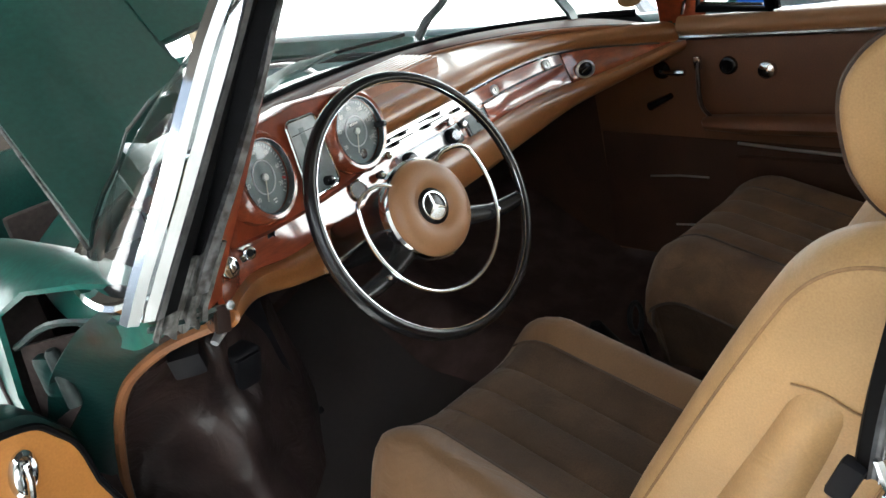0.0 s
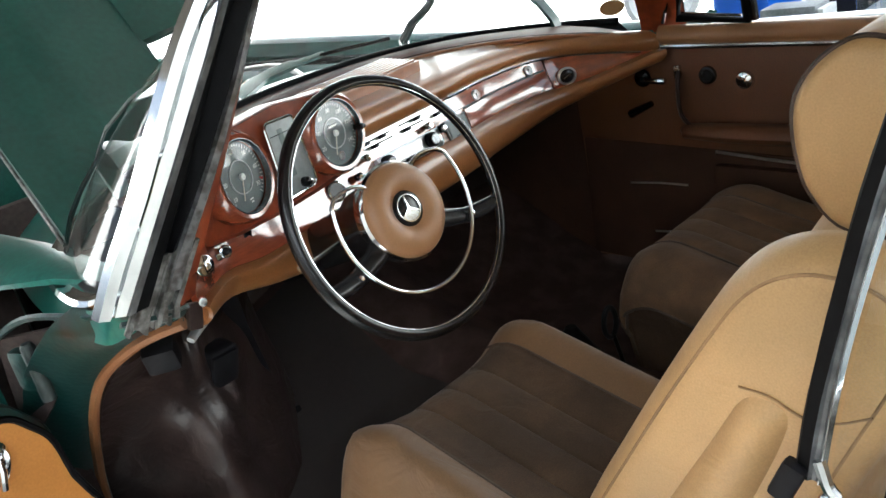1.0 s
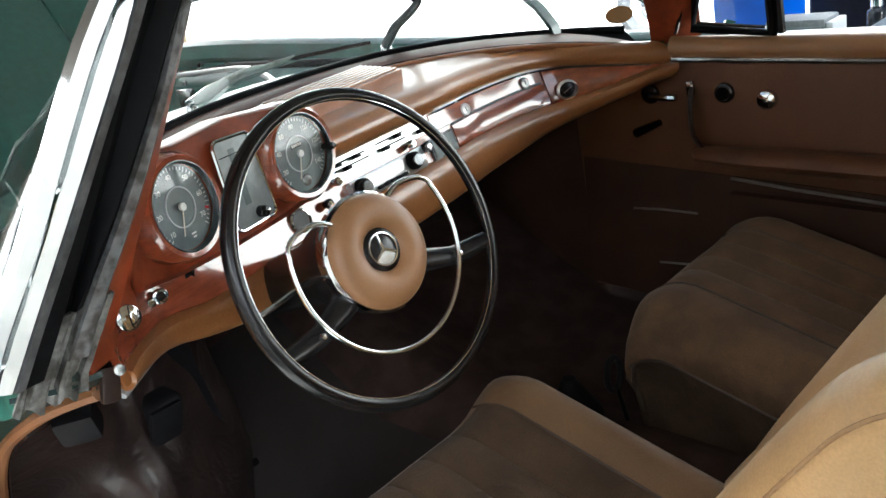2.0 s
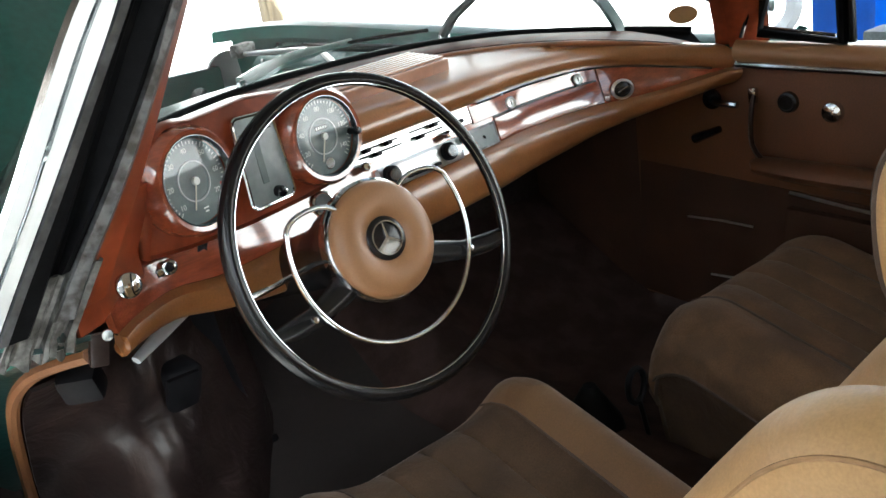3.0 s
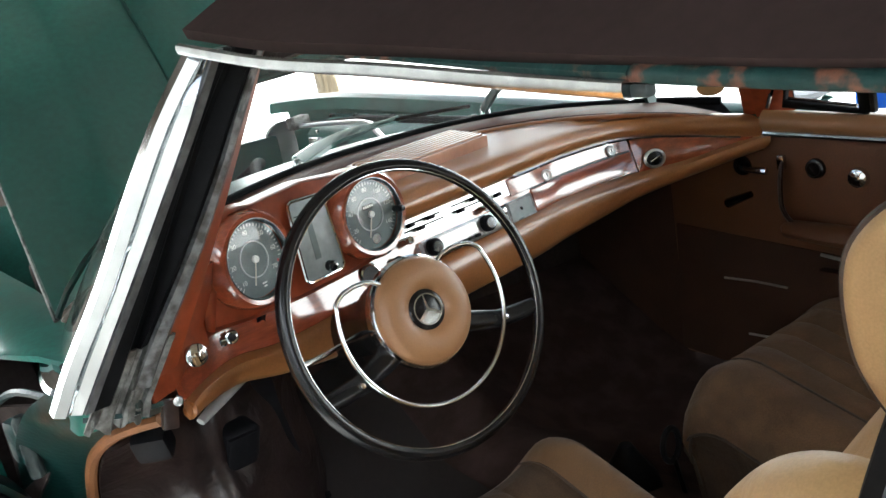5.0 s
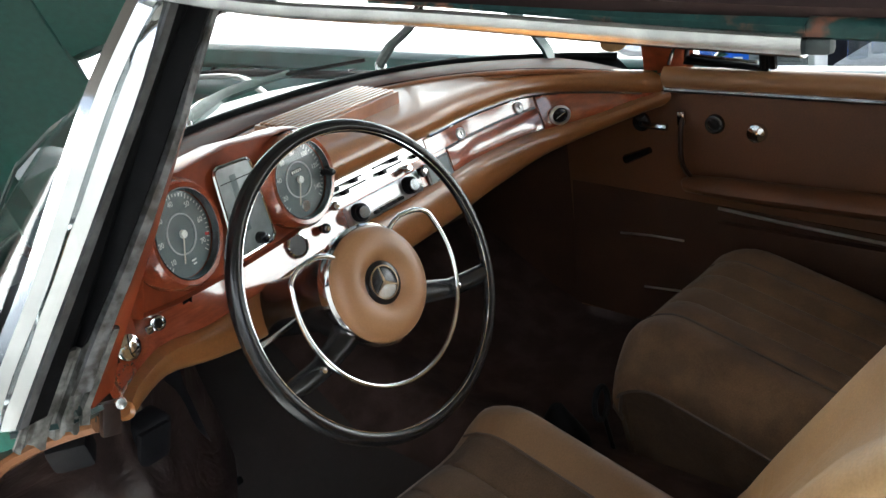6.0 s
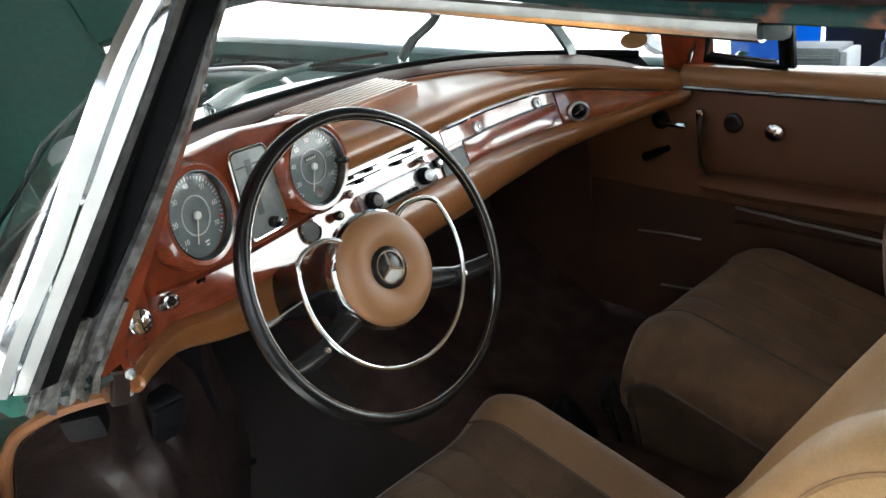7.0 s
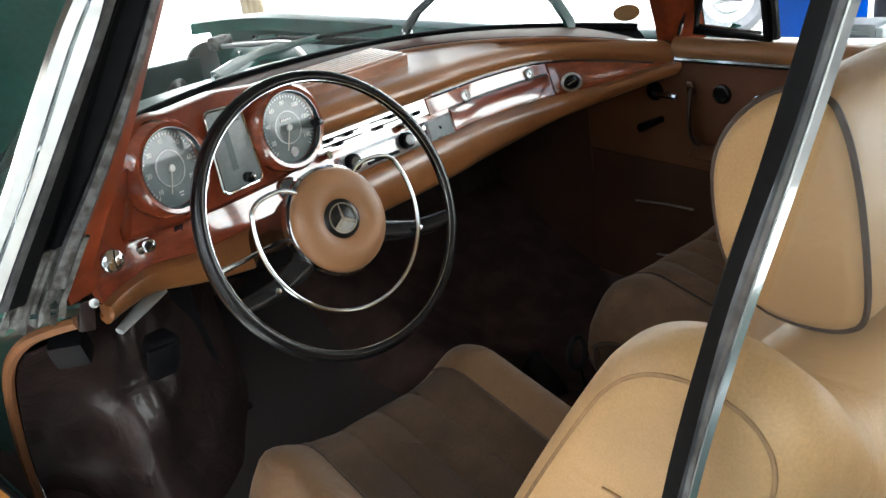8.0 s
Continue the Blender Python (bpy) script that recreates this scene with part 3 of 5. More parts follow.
# wipers on the cowl: one lying, one swung up
def wiper(arm, blade, metal):
    w = thing("wiper", "metal wiper arm with black blade on the cowl", "wiper", group="windshield wipers")
    part("arm", tube(spline(arm, 14), [0.02] * 5 + [0.016] * 5 + [0.010] * 4, 8, flat=0.6), metal, w)
    part("blade", tube(blade, 0.005, 6), RUBBER, w)
    part("pivot", lathe([(0.014, -0.05), (0.014, 0.0), (0.008, 0.008), (0, 0.009)], Matrix.Translation(arm[0]), 14), CHROME, w)
    return w


wiper([(-0.16, 0.53, 1.03), (-0.02, 0.585, 1.05), (0.16, 0.585, 1.056)], [(0.02, 0.62, 1.045), (0.17, 0.575, 1.056), (0.33, 0.51, 1.05)], CHROME)
wiper([(0.36, 0.49, 1.035), (0.372, 0.455, 1.075), (0.40, 0.40, 1.12), (0.405, 0.33, 1.2)], [(0.388, 0.40, 1.13), (0.398, 0.335, 1.195), (0.40, 0.26, 1.27)], GRIMY)

# bonnet: propped open, hinged at the cowl, its rear edge arched over the opening
RISE = radians(38)
LEFT = [(-0.805, 0.008, 1.0), (-0.78, 0.032, 1.024), (-0.74, 0.06, 1.053), (-0.695, 0.09, 1.078), (-0.646, 0.128, 1.115), (-0.577, 0.168, 1.141), (-0.475, 0.21, 1.166), (-0.470, 0.25, 1.221), (-0.349, 0.265, 1.236), (-0.2, 0.285, 1.243), (0.0, 0.295, 1.245)]
RIGHT = [(0.2, 0.285, 1.24), (0.35, 0.255, 1.215), (0.475, 0.21, 1.176), (0.577, 0.168, 1.141), (0.646, 0.128, 1.115), (0.695, 0.09, 1.078), (0.74, 0.06, 1.053), (0.78, 0.032, 1.024), (0.805, 0.008, 1.0)]
bonnet = thing("bonnet", "dark green engine bonnet standing propped open", "bonnet")
EDGE = LEFT + RIGHT
cols = []
for x in sorted(set([round(float(v), 4) for v in np.linspace(-0.805, 0.805, 60)] + [e[0] for e in EDGE])):
    ey, ez = (float(np.interp(x, [e[0] for e in EDGE], [e[k] for e in EDGE])) for k in (1, 2))
    col = []
    for f in np.linspace(0, 1, 24):
        s = (1.32 - 0.75 * (ey - 0.008)) * f ** 1.1
        u = x / 0.805
        bulge = (0.045 * (1 - u * u) + 0.012 * math.exp(-(x / 0.11) ** 2)) * min(1.0, s / 0.25) + 0.02 * math.sin(min(1.0, s / 1.3) * math.pi)
        col.append((x * (1 - 0.06 * s), ey + s * math.cos(RISE) - bulge * math.sin(RISE), ez + s * math.sin(RISE) + bulge * math.cos(RISE)))
    cols.append(col)
part("skin", sheet(cols, -0.018), GREEN, bonnet, "glossy green bonnet skin")
for x in (-0.62, 0.66):
    part("hinge", sheet([[(x + w, y, z) for w in (-0.016, 0.016)] for y, z in ((0.19, 0.93), (0.215, 1.0), (0.25, 1.045), (0.33, 1.11), (0.40, 1.2))], 0.01), GREEN, bonnet, "green gooseneck hinge")
part("edge_bead", tube([Vector(c[0]) + Vector((0, 0, 0.002)) for c in cols], 0.004, 6), GREEN_WORN, bonnet, "worn green bonnet edge")
part("edge_bead", tube([Vector(p) + Vector((-0.002, 0, 0)) for p in cols[0]], 0.004, 6), BARE, bonnet, "bright worn bonnet side edge")

# hinge pillar, footwell and floor
JAMB = [(-0.745, -0.155, 0.872), (-0.775, -0.115, 0.86), (-0.80, -0.067, 0.838), (-0.812, 0.06, 0.765), (-0.816, 0.16, 0.68), (-0.816, 0.25, 0.57), (-0.815, 0.33, 0.43), (-0.81, 0.37, 0.28)]
jamb = spline(JAMB, 34)
part("door_welt", tube(jamb, 0.0098, 8), WELT, car, "tan cloth welt round the door opening")
rows = []
for i, p in enumerate(jamb):
    k = i / (len(jamb) - 1)
    rows.append([(p[0] + 0.004, p[1] + 0.004, p[2] + 0.006), (p[0] - 0.02, p[1] + 0.006, p[2] + 0.022 * (1 - k)), (p[0] - 0.045, p[1] + 0.02, p[2] + 0.045 * (1 - k)), (p[0] - 0.085, p[1] + 0.05 + 0.05 * (1 - k), p[2] + 0.06 * (1 - k))])
part("hinge_pillar", sheet(rows, 0.006), GREEN_WORN, car, "scuffed green door jamb")
# recess shade put into the colour of a dark sheet
part("jamb_recess", sheet([[(-0.79, -0.185, 0.905), (-0.815, -0.10, 0.90), (-0.85, 0.03, 0.885), (-0.90, 0.2, 0.85)], [(-0.785, -0.16, 0.89), (-0.81, -0.07, 0.87), (-0.85, 0.08, 0.83), (-0.90, 0.24, 0.76)], [(-0.80, -0.06, 0.85), (-0.815, 0.05, 0.80), (-0.86, 0.14, 0.74), (-0.905, 0.27, 0.62)]], 0.006), DARK, car, "dark sheet for the shade under the fender edge")
part("recess_flange", tube(spline([(-0.775, -0.21, 0.925), (-0.81, -0.16, 0.918), (-0.842, -0.05, 0.91), (-0.88, 0.08, 0.90), (-0.91, 0.2, 0.85)], 18), 0.006, 6), GREEN_WORN, car, "worn green folded flange under the fender edge")
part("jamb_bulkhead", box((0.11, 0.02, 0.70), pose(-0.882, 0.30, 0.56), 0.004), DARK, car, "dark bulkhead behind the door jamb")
part("door_hinge", box((0.05, 0.05, 0.075), pose(-0.878, 0.15, 0.80, 0, 0, 20), 0.012), GREEN_WORN, car, "worn green door hinge")
part("hinge_pin", lathe([(0.012, -0.05), (0.012, 0.045), (0.008, 0.052), (0, 0.053)], pose(-0.885, 0.115, 0.80), 12), GRIMY, car, "greasy hinge pin")
rows = []
for z in np.linspace(0.912, 1.0, 9):
    row = []
    for i, x in enumerate(np.linspace(-0.823, -0.748, 29)):
        fold = (0.010, 0.008, 0.0, 0.001, 0.006, 0.014, 0.013, 0.003, 0.0, 0.010, 0.011, 0.002)[(i * 3 // 7) % 12]
        row.append((x + 0.60 * (z - 0.945), -0.222 - 0.276 * (z - 0.979) + fold, z - 0.006 * math.sin(i * 0.9) * (z < 0.915) - 0.014 * (i / 28) * (z < 0.915)))
    rows.append(row)
part("pillar_foot", sheet(rows, 0.004), BARE, car, "bare folded steel foot of the pillar")
part("jamb_top", sheet([[(-0.84, -0.19, 0.922), (-0.79, -0.205, 0.912), (-0.735, -0.185, 0.90)], [(-0.83, -0.15, 0.905), (-0.79, -0.16, 0.89), (-0.745, -0.15, 0.878)]], 0.006), GREEN_WORN, car, "green paint at the top of the jamb")
part("trim_screw", lathe([(0.007, 0), (0.006, 0.004), (0, 0.005)], facing((-0.728, -0.20, 0.905), (-0.3, -1, 0.2)), 12), CHROME_DULL, car, "screw at the foot of the pillar")
rows = []
for z in np.linspace(0.908, 1.03, 8):
    tx = -0.753 + 0.55 * max(0.0, z - 0.945)
    rows.append([(tx - 0.002, -0.222 - 0.276 * (z - 0.979) + 0.02, z), (tx + 0.03, -0.165, z), (tx + 0.07, -0.10, z), (tx + 0.12, -0.055, z)])
part("dash_end_panel", sheet(rows, 0.004), WOOD_EDGE, car, "red-brown panel between pillar and fascia")
part("foot_bracket", box((0.022, 0.012, 0.04), pose(-0.738, -0.182, 0.885, 0, 15, 0), 0.004), KICK, car, "small brown bracket")
rows = []
for p in spline([q for q in jamb if q[2] <= 0.815], 44):
    k = (0.815 - p[2]) / 0.54
    row = []
    for f in np.linspace(0, 1, 90):
        fold = 0.006 * math.exp(-((f - 0.40) / 0.10) ** 2) * math.sin(42 * f + 5 * math.sin(4 * k)) * (0.6 + 0.4 * math.sin(7 * k)) + 0.007 * math.sin(9 * f + 14 * k) * math.sin(5 * k + 2) + 0.0015 * math.sin(17 * f - 19 * k)
        w = min(1.0, f / 0.3)
        w = w * w * (3 - 2 * w)
        arch_y = 0.19 + 0.27 * f ** 1.5 - 0.15 * k
        row.append((p[0] + 0.012 + 0.46 * f ** 0.78, p[1] + 0.008 + (arch_y - p[1] - 0.008) * w - fold, p[2] - 0.016 - 0.03 * f + 0.4 * fold))
    rows.append(row)
part("kick_panel", sheet(rows, 0.006), KICK, car, "scuffed dark brown leather kick panel")
part("kick_pad", box((0.055, 0.04, 0.05), pose(-0.735, 0.0, 0.775, 22, 0, -34), 0.010), PLASTIC_BLACK, car, "black plastic switch box on the kick panel")
part("kick_screw", lathe([(0.012, 0), (0.01, 0.005), (0, 0.006)], facing((-0.785, 0.22, 0.63), (1, -0.6, 0.2)), 12), CHROME_DULL, car, "trim screw")
floor_bm = sheet([[(x, y, 0.27 + 0.13 * math.exp(-(x / 0.16) ** 2) + (0.25 * max(0, (y - 0.2) / 0.4))) for x in np.linspace(-0.8, 0.8, 33)] for y in np.linspace(-2.2, 0.6, 20)], -0.01)
part("floor_pan", floor_bm, CARPET, car, "dark brown carpeted floor with tunnel")
# dark sheet laid over the carpet, standing in for deep footwell shade
shade_rows = [[(x, y, 0.288 + 0.13 * math.exp(-(x / 0.16) ** 2) + 0.25 * max(0, (y - 0.2) / 0.4)) for x in np.linspace(-0.71, -0.13, 40)] for y in np.linspace(-0.42, 0.55, 24)]
shade_sheet = part("floor_shade", sheet(shade_rows, -0.006), SKIRT)
tagged(shade_sheet, "dark sheet added for the shade on the driver's floor", "mat")
part("sill", box((0.12, 2.3, 0.16), pose(-0.84, -0.95, 0.24), 0.03), GREEN, car, "green door sill")
part("sill", box((0.12, 2.3, 0.16), pose(0.84, -0.95, 0.24), 0.03), GREEN, car, "green door sill")
part("kick_panel", box((0.02, 0.42, 0.66), pose(0.715, 0.40, 0.60), 0.006), DOOR_SHADED, car, "kick panel, brown darkened for shade")

# rear quarter: window frame, glass, belt, inner trim
for side in (1, -1):
    post = [(-0.560, -1.069, 1.25), (-0.570, -1.049, 1.17), (-0.580, -1.024, 1.08), (-0.588, -1.001, 0.992), (-0.594, -0.982, 0.905), (-0.598, -0.966, 0.81)]
    post = [(side * x, y, z) for x, y, z in spline(post, 18)]
    qw = part("quarter_window", sheet([[(p[0], p[1] - 0.03, p[2]), (p[0] * 1.005, p[1] - 0.3, p[2] * 0.998), (p[0] * 1.0, p[1] - 0.62 - (1.245 - p[2]) * 0.5, p[2] * 0.99)] for p in post]), GLASS, car, "raised rear quarter window glass")
    qw.visible_shadow = False
    wear = [0.0012 * math.sin(37.0 * i) for i in range(len(post))]
    part("rubber_edge", sheet([[(p[0] + side * 0.004, p[1] - 0.010, p[2]), (p[0], p[1] + w, p[2]), (p[0] - side * 0.005, p[1] - 0.002, p[2]), (p[0] - side * 0.006, p[1] - 0.0135 + w, p[2])] for p, w in zip(post, wear)], 0.002), RUBBER, qw, "black rubber window edge")
    part("glass_channel", sheet([[(p[0] - side * 0.006, p[1] - 0.0135 + w, p[2]), (p[0] - side * 0.003, p[1] - 0.0155, p[2]), (p[0] - side * 0.003, p[1] - 0.019, p[2]), (p[0] - side * 0.005, p[1] - 0.0215, p[2])] for p, w in zip(post, wear)], 0.002), CHANNEL, qw, "dull grey glass channel")
    part("frame", sheet([[(p[0] - side * 0.004, p[1] - 0.0215, p[2]), (p[0] - side * 0.0075, p[1] - 0.0222, p[2]), (p[0] - side * 0.0075, p[1] - 0.0234, p[2]), (p[0] - side * 0.0045, p[1] - 0.0268, p[2])] for p in post], 0.002), CHROME, qw, "bright chrome window frame")
    part("frame_foot", tube(spline([(side * -0.603, -0.99, 0.835), (side * -0.608, -1.005, 0.805), (side * -0.612, -1.05, 0.80), (side * -0.62, -1.6, 0.80)], 16), 0.006, 8), CHROME, qw, "chrome lower window frame")
    part("window_catch", box((0.016, 0.022, 0.045), pose(side * -0.605, -0.962, 0.805, 25), 0.005), PLASTIC_BLACK, qw, "black window catch")
    part("belt_moulding", box((0.05, 1.1, 0.018), pose(side * -0.63, -1.57, 0.795), 0.006), CHROME, car, "chrome belt moulding")
    rows = []
    for y in np.linspace(-1.0, -2.4, 12):
        rows.append([(side * -x, y, z) for x, z in ((0.65, 0.79), (0.73, 0.79), (0.82, 0.77), (0.875, 0.71), (0.89, 0.6), (0.88, 0.4), (0.85, 0.2))])
    part("quarter_panel", sheet(rows, 0.01), GREEN, car, "green rear quarter panel")
    part("quarter_trim", box((0.03, 1.1, 0.46), pose(side * -0.60, -1.57, 0.56), 0.012), SEAT_TAN, car, "tan inner quarter trim")
    part("lock_pillar", sheet([[(side * -0.66, y, z), (side * -0.78, y + 0.01, z), (side * -0.87, y, z)] for y, z in ((-1.0, 0.785), (-0.99, 0.6), (-0.98, 0.3))], 0.01), GREEN, car, "green lock pillar of the door opening")
part("parcel_shelf", box((1.2, 0.4, 0.03), pose(0, -2.05, 0.88), 0.01), TAN, car, "tan rear parcel shelf")
rows = [[(x * (1 - 0.14 * f), -2.2 + 0.42 * f - 0.1 * (1 - (x / 0.6) ** 2), 0.9 + 0.33 * f) for x in np.linspace(-0.62, 0.62, 15)] for f in np.linspace(0, 1, 6)]
rw = part("rear_window", sheet(rows), GLASS, car, "rear window glass")
rw.visible_shadow = False
part("rear_deck", box((1.5, 0.34, 0.03), pose(0, -2.28, 0.865), 0.01), GREEN, car, "green panel under the rear window")

# road wheels and tail
for wx, wy in ((-0.755, 1.42), (0.755, 1.42), (-0.745, -1.33), (0.745, -1.33)):
    out = 1 if wx > 0 else -1
    wm = facing((wx, wy, 0.322), (out, 0, 0))
    rw = part("road_wheel", lathe([(0.2, -0.07), (0.28, -0.085), (0.315, -0.06), (0.322, 0.0), (0.315, 0.06), (0.28, 0.085), (0.2, 0.07), (0.19, 0.0), (0.2, -0.07)], wm, 44), TYRE, car, "black road tyre")
    part("rim", lathe([(0.0, 0.02), (0.12, 0.02), (0.15, 0.04), (0.19, 0.05), (0.205, 0.07)], wm, 36), GREEN, rw, "green steel rim")
    part("hub_cap", lathe([(0.13, 0.03), (0.12, 0.06), (0.06, 0.075), (0, 0.08)], wm, 32), CHROME, rw, "chrome hub cap")
rings = []
for y, w, top, low in ((-2.38, 0.845, 0.86, 0.24), (-2.6, 0.84, 0.865, 0.26), (-2.85, 0.82, 0.855, 0.3), (-3.02, 0.79, 0.825, 0.36), (-3.1, 0.74, 0.77, 0.44)):
    rings.append([(-w, y, low), (-w - 0.02, y, (top + low) / 2), (-w, y, top - 0.06), (-w + 0.06, y, top), (0, y, top + 0.02), (w - 0.06, y, top), (w, y, top - 0.06), (w + 0.02, y, (top + low) / 2), (w, y, low)])
part("tail", loft(rings), GREEN, car, "green rear body with boot lid")

# ---- driver's door, standing open ----
ddoor = thing("driver_door", "open driver's door with orange-tan card", "door", (-0.93, 0.12, 0.0))
turn = pose(0, 0, 0, 0, 0, 8)
outline = ring_points([(0.004, 0.30), (0.024, 0.63), (-0.004, 0.728), (-0.07, 0.77), (-0.3, 0.788), (-0.95, 0.80), (-1.02, 0.6), (-1.0, 0.3)], 60)
flip = turn @ Matrix(((1, 0, 0, 0), (0, 0, -1, 0), (0, 1, 0, 0), (0, 0, 0, 1)))
part("card", slab(outline, 0.02, flip @ Matrix.Translation((0, 0, 0.0)), 0.006), DOOR_TAN, ddoor, "orange-tan leather door card")
part("card_welt", tube([flip @ Vector((x * 1.004, z * 1.004, 0.018)) for x, z in outline], 0.006, 6, True), RUBBER, ddoor, "black edge welt")
big = ring_points([(0.02, 0.25), (0.04, 0.63), (0.008, 0.742), (-0.065, 0.788), (-0.3, 0.806), (-1.0, 0.82), (-1.09, 0.6), (-1.05, 0.25)], 60)
part("shell", slab(big, 0.1, flip @ Matrix.Translation((0, 0, -0.106)), 0.012), GREEN_WORN, ddoor, "worn green door shell")
part("sill_cap", tube([turn @ Vector((-0.05, 0.05, 0.80)), turn @ Vector((-0.3, 0.05, 0.815)), turn @ Vector((-1.0, 0.05, 0.83))], 0.02, 8), GRIMY, ddoor, "grey window sill edge")
part("release", lathe([(0.026, 0), (0.026, 0.006), (0.021, 0.012), (0.019, 0.006), (0.012, 0.008), (0.0, 0.009)], flip @ pose(-0.072, 0.705, 0.02) @ pose(0, 0, 0, 0, 0, -20) @ Matrix.Diagonal((0.85, 1.45, 1, 1)), 28), CHROME, ddoor, "oval chrome door release")
part("release_lever", tube([flip @ Vector((-0.066, 0.725, 0.03)), flip @ Vector((-0.074, 0.70, 0.045)), flip @ Vector((-0.08, 0.672, 0.04))], 0.006, 8), CHROME, ddoor, "chrome lever")

# ---- passenger door, shut ----
pdoor = thing("passenger_door", "closed passenger door lined in brown leather", "door", (0.70, -0.5, 0.3))


def put(ob):
    ob.matrix_parent_inverse = Matrix.Translation(ob.parent.location).inverted()
    return ob


DX = 0.70
put(part("card", box((0.03, 1.22, 0.62), pose(DX + 0.015, -0.40, 0.60), 0.008), DOOR_BROWN, pdoor, "brown leather door card"))
# overlay in the darkened brown: painted shade on the lower card
put(part("lower_card", box((0.03, 1.21, 0.36), pose(DX + 0.0115, -0.395, 0.445, 3.2), 0.004), DOOR_SHADED, pdoor, "lower door card, brown darkened for shade"))
put(part("shell", box((0.1, 1.12, 0.66), pose(0.82, -0.46, 0.6), 0.03), GREEN, pdoor, "green outer door shell"))
put(part("top_roll", loft([[(DX + 0.005 + 0.032 * math.cos(a), y, 0.936 - 0.006 * (i > 0) + 0.026 * math.sin(a) - 0.045 * max(0, -(y + 0.1))*0.6) for a in np.linspace(0, 2 * math.pi, 16, endpoint=False)] for i, y in enumerate((-0.085, -0.1, -0.4, -0.7, -1.0))]), TAN, pdoor, "padded tan sill roll under the window"))
put(part("sill_strip", tube([(DX - 0.018, y, 0.909 - 0.03 * max(0, -(y + 0.1))) for y in (-0.09, -0.3, -0.6, -1.0)], 0.007, 8), CHROME, pdoor, "chrome strip along the sill"))
put(part("pocket_rail", tube([(DX - 0.015, y, z) for y, z in ((-0.21, 0.635), (-0.35, 0.62), (-0.6, 0.60), (-0.95, 0.585))], 0.004, 6), ALU, pdoor, "thin chrome pocket rail"))
put(part("map_pocket", box((0.03, 0.76, 0.2), pose(DX - 0.012, -0.58, 0.49, 2), 0.012), DOOR_SHADED, pdoor, "door pocket, brown darkened for shade"))
put(part("kick_strip", tube([(DX - 0.006, y, z) for y, z in ((0.06, 0.531), (-0.03, 0.536), (-0.115, 0.535))], 0.003, 6), ALU, pdoor, "thin chrome strip"))
put(part("kick_strip", tube([(DX - 0.006, y, z) for y, z in ((-0.0, 0.39), (-0.1, 0.397))], 0.003, 6), ALU, pdoor))
arm = put(part("armrest", loft([[(DX - 0.035 + 0.04 * math.cos(a) * w, y, 0.70 + 0.022 * math.sin(a) * w - 0.02 * (i / 5)) for a in np.linspace(0, 2 * math.pi, 14, endpoint=False)] for i, (y, w) in enumerate(((-0.135, 0.3), (-0.15, 0.8), (-0.25, 1.0), (-0.5, 1.05), (-0.75, 0.9), (-0.78, 0.3)))]), DOOR_BROWN, pdoor, "padded brown armrest"))
put(part("pull_strap", tube(spline([(DX - 0.01, -0.125, 0.845), (DX - 0.03, -0.13, 0.80), (DX - 0.035, -0.135, 0.74), (DX - 0.03, -0.16, 0.70)], 10), 0.011, 8, flat=0.5), KICK, pdoor, "dark pull grip"))
put(part("grip_cap", box((0.014, 0.018, 0.034), pose(DX - 0.012, -0.125, 0.842), 0.005), CHROME, pdoor, "chrome grip cap"))
put(part("handle_plate", lathe([(0.024, 0), (0.022, 0.006), (0.012, 0.01), (0, 0.011)], facing((DX, -0.015, 0.825), (-1, 0, 0)), 20), BLACK, pdoor, "black escutcheon"))
put(part("handle", tube([(DX - 0.012, -0.02, 0.825), (DX - 0.028, -0.045, 0.824), (DX - 0.026, -0.095, 0.822)], [0.007, 0.007, 0.008], 8), CHROME, pdoor, "chrome door handle"))
put(part("lock_rosette", lathe([(0.023, 0), (0.021, 0.008), (0.016, 0.010), (0.013, 0.006), (0, 0.005)], facing((DX, -0.20, 0.829), (-1, 0, 0)), 24), BLACK, pdoor, "black round rosette"))
put(part("rosette_ring", lathe([(0.0165, 0.008), (0.0165, 0.0115), (0.0145, 0.0115), (0.0145, 0.008)], facing((DX, -0.20, 0.829), (-1, 0, 0)), 24), CHROME, pdoor, "chrome ring"))
put(part("winder_boss", lathe([(0.022, 0), (0.02, 0.012), (0.012, 0.016), (0, 0.018)], facing((DX, -0.297, 0.815), (-1, 0, 0)), 20), CHROME, pdoor, "chrome winder boss"))
put(part("vent_lever", tube([(DX - 0.008, 0.03, 0.73), (DX - 0.012, -0.04, 0.76)], [0.012, 0.008], 8), BLACK, pdoor, "black lever"))
# quarter vent pane with its black frame
frame_pts = [(DX, -0.135, 0.972), (DX - 0.006, -0.150, 1.04), (DX - 0.05, -0.29, 1.25), (DX - 0.05, -0.318, 1.25), (DX, -0.312, 0.955)]
put(part("vent_frame", tube(frame_pts, 0.011, 8, True), RUBBER, pdoor, "black vent window frame"))
put(part("vent_bar", tube([(DX + 0.002, -0.33, 0.955), (DX - 0.05, -0.335, 1.26)], 0.009, 8), BLACK, pdoor, "black window divider"))
vg = put(part("vent_glass", sheet([[frame_pts[0], frame_pts[4]], [frame_pts[1], (DX - 0.008, -0.314, 1.03)], [frame_pts[2], frame_pts[3]]]), GLASS, pdoor, "vent glass"))
vg.visible_shadow = False
put(part("vent_edge", tube([(DX - 0.004, -0.148, 0.984), (DX - 0.004, -0.30, 0.968)], 0.004, 6), CHROME_DULL, pdoor, "bright vent frame edge"))
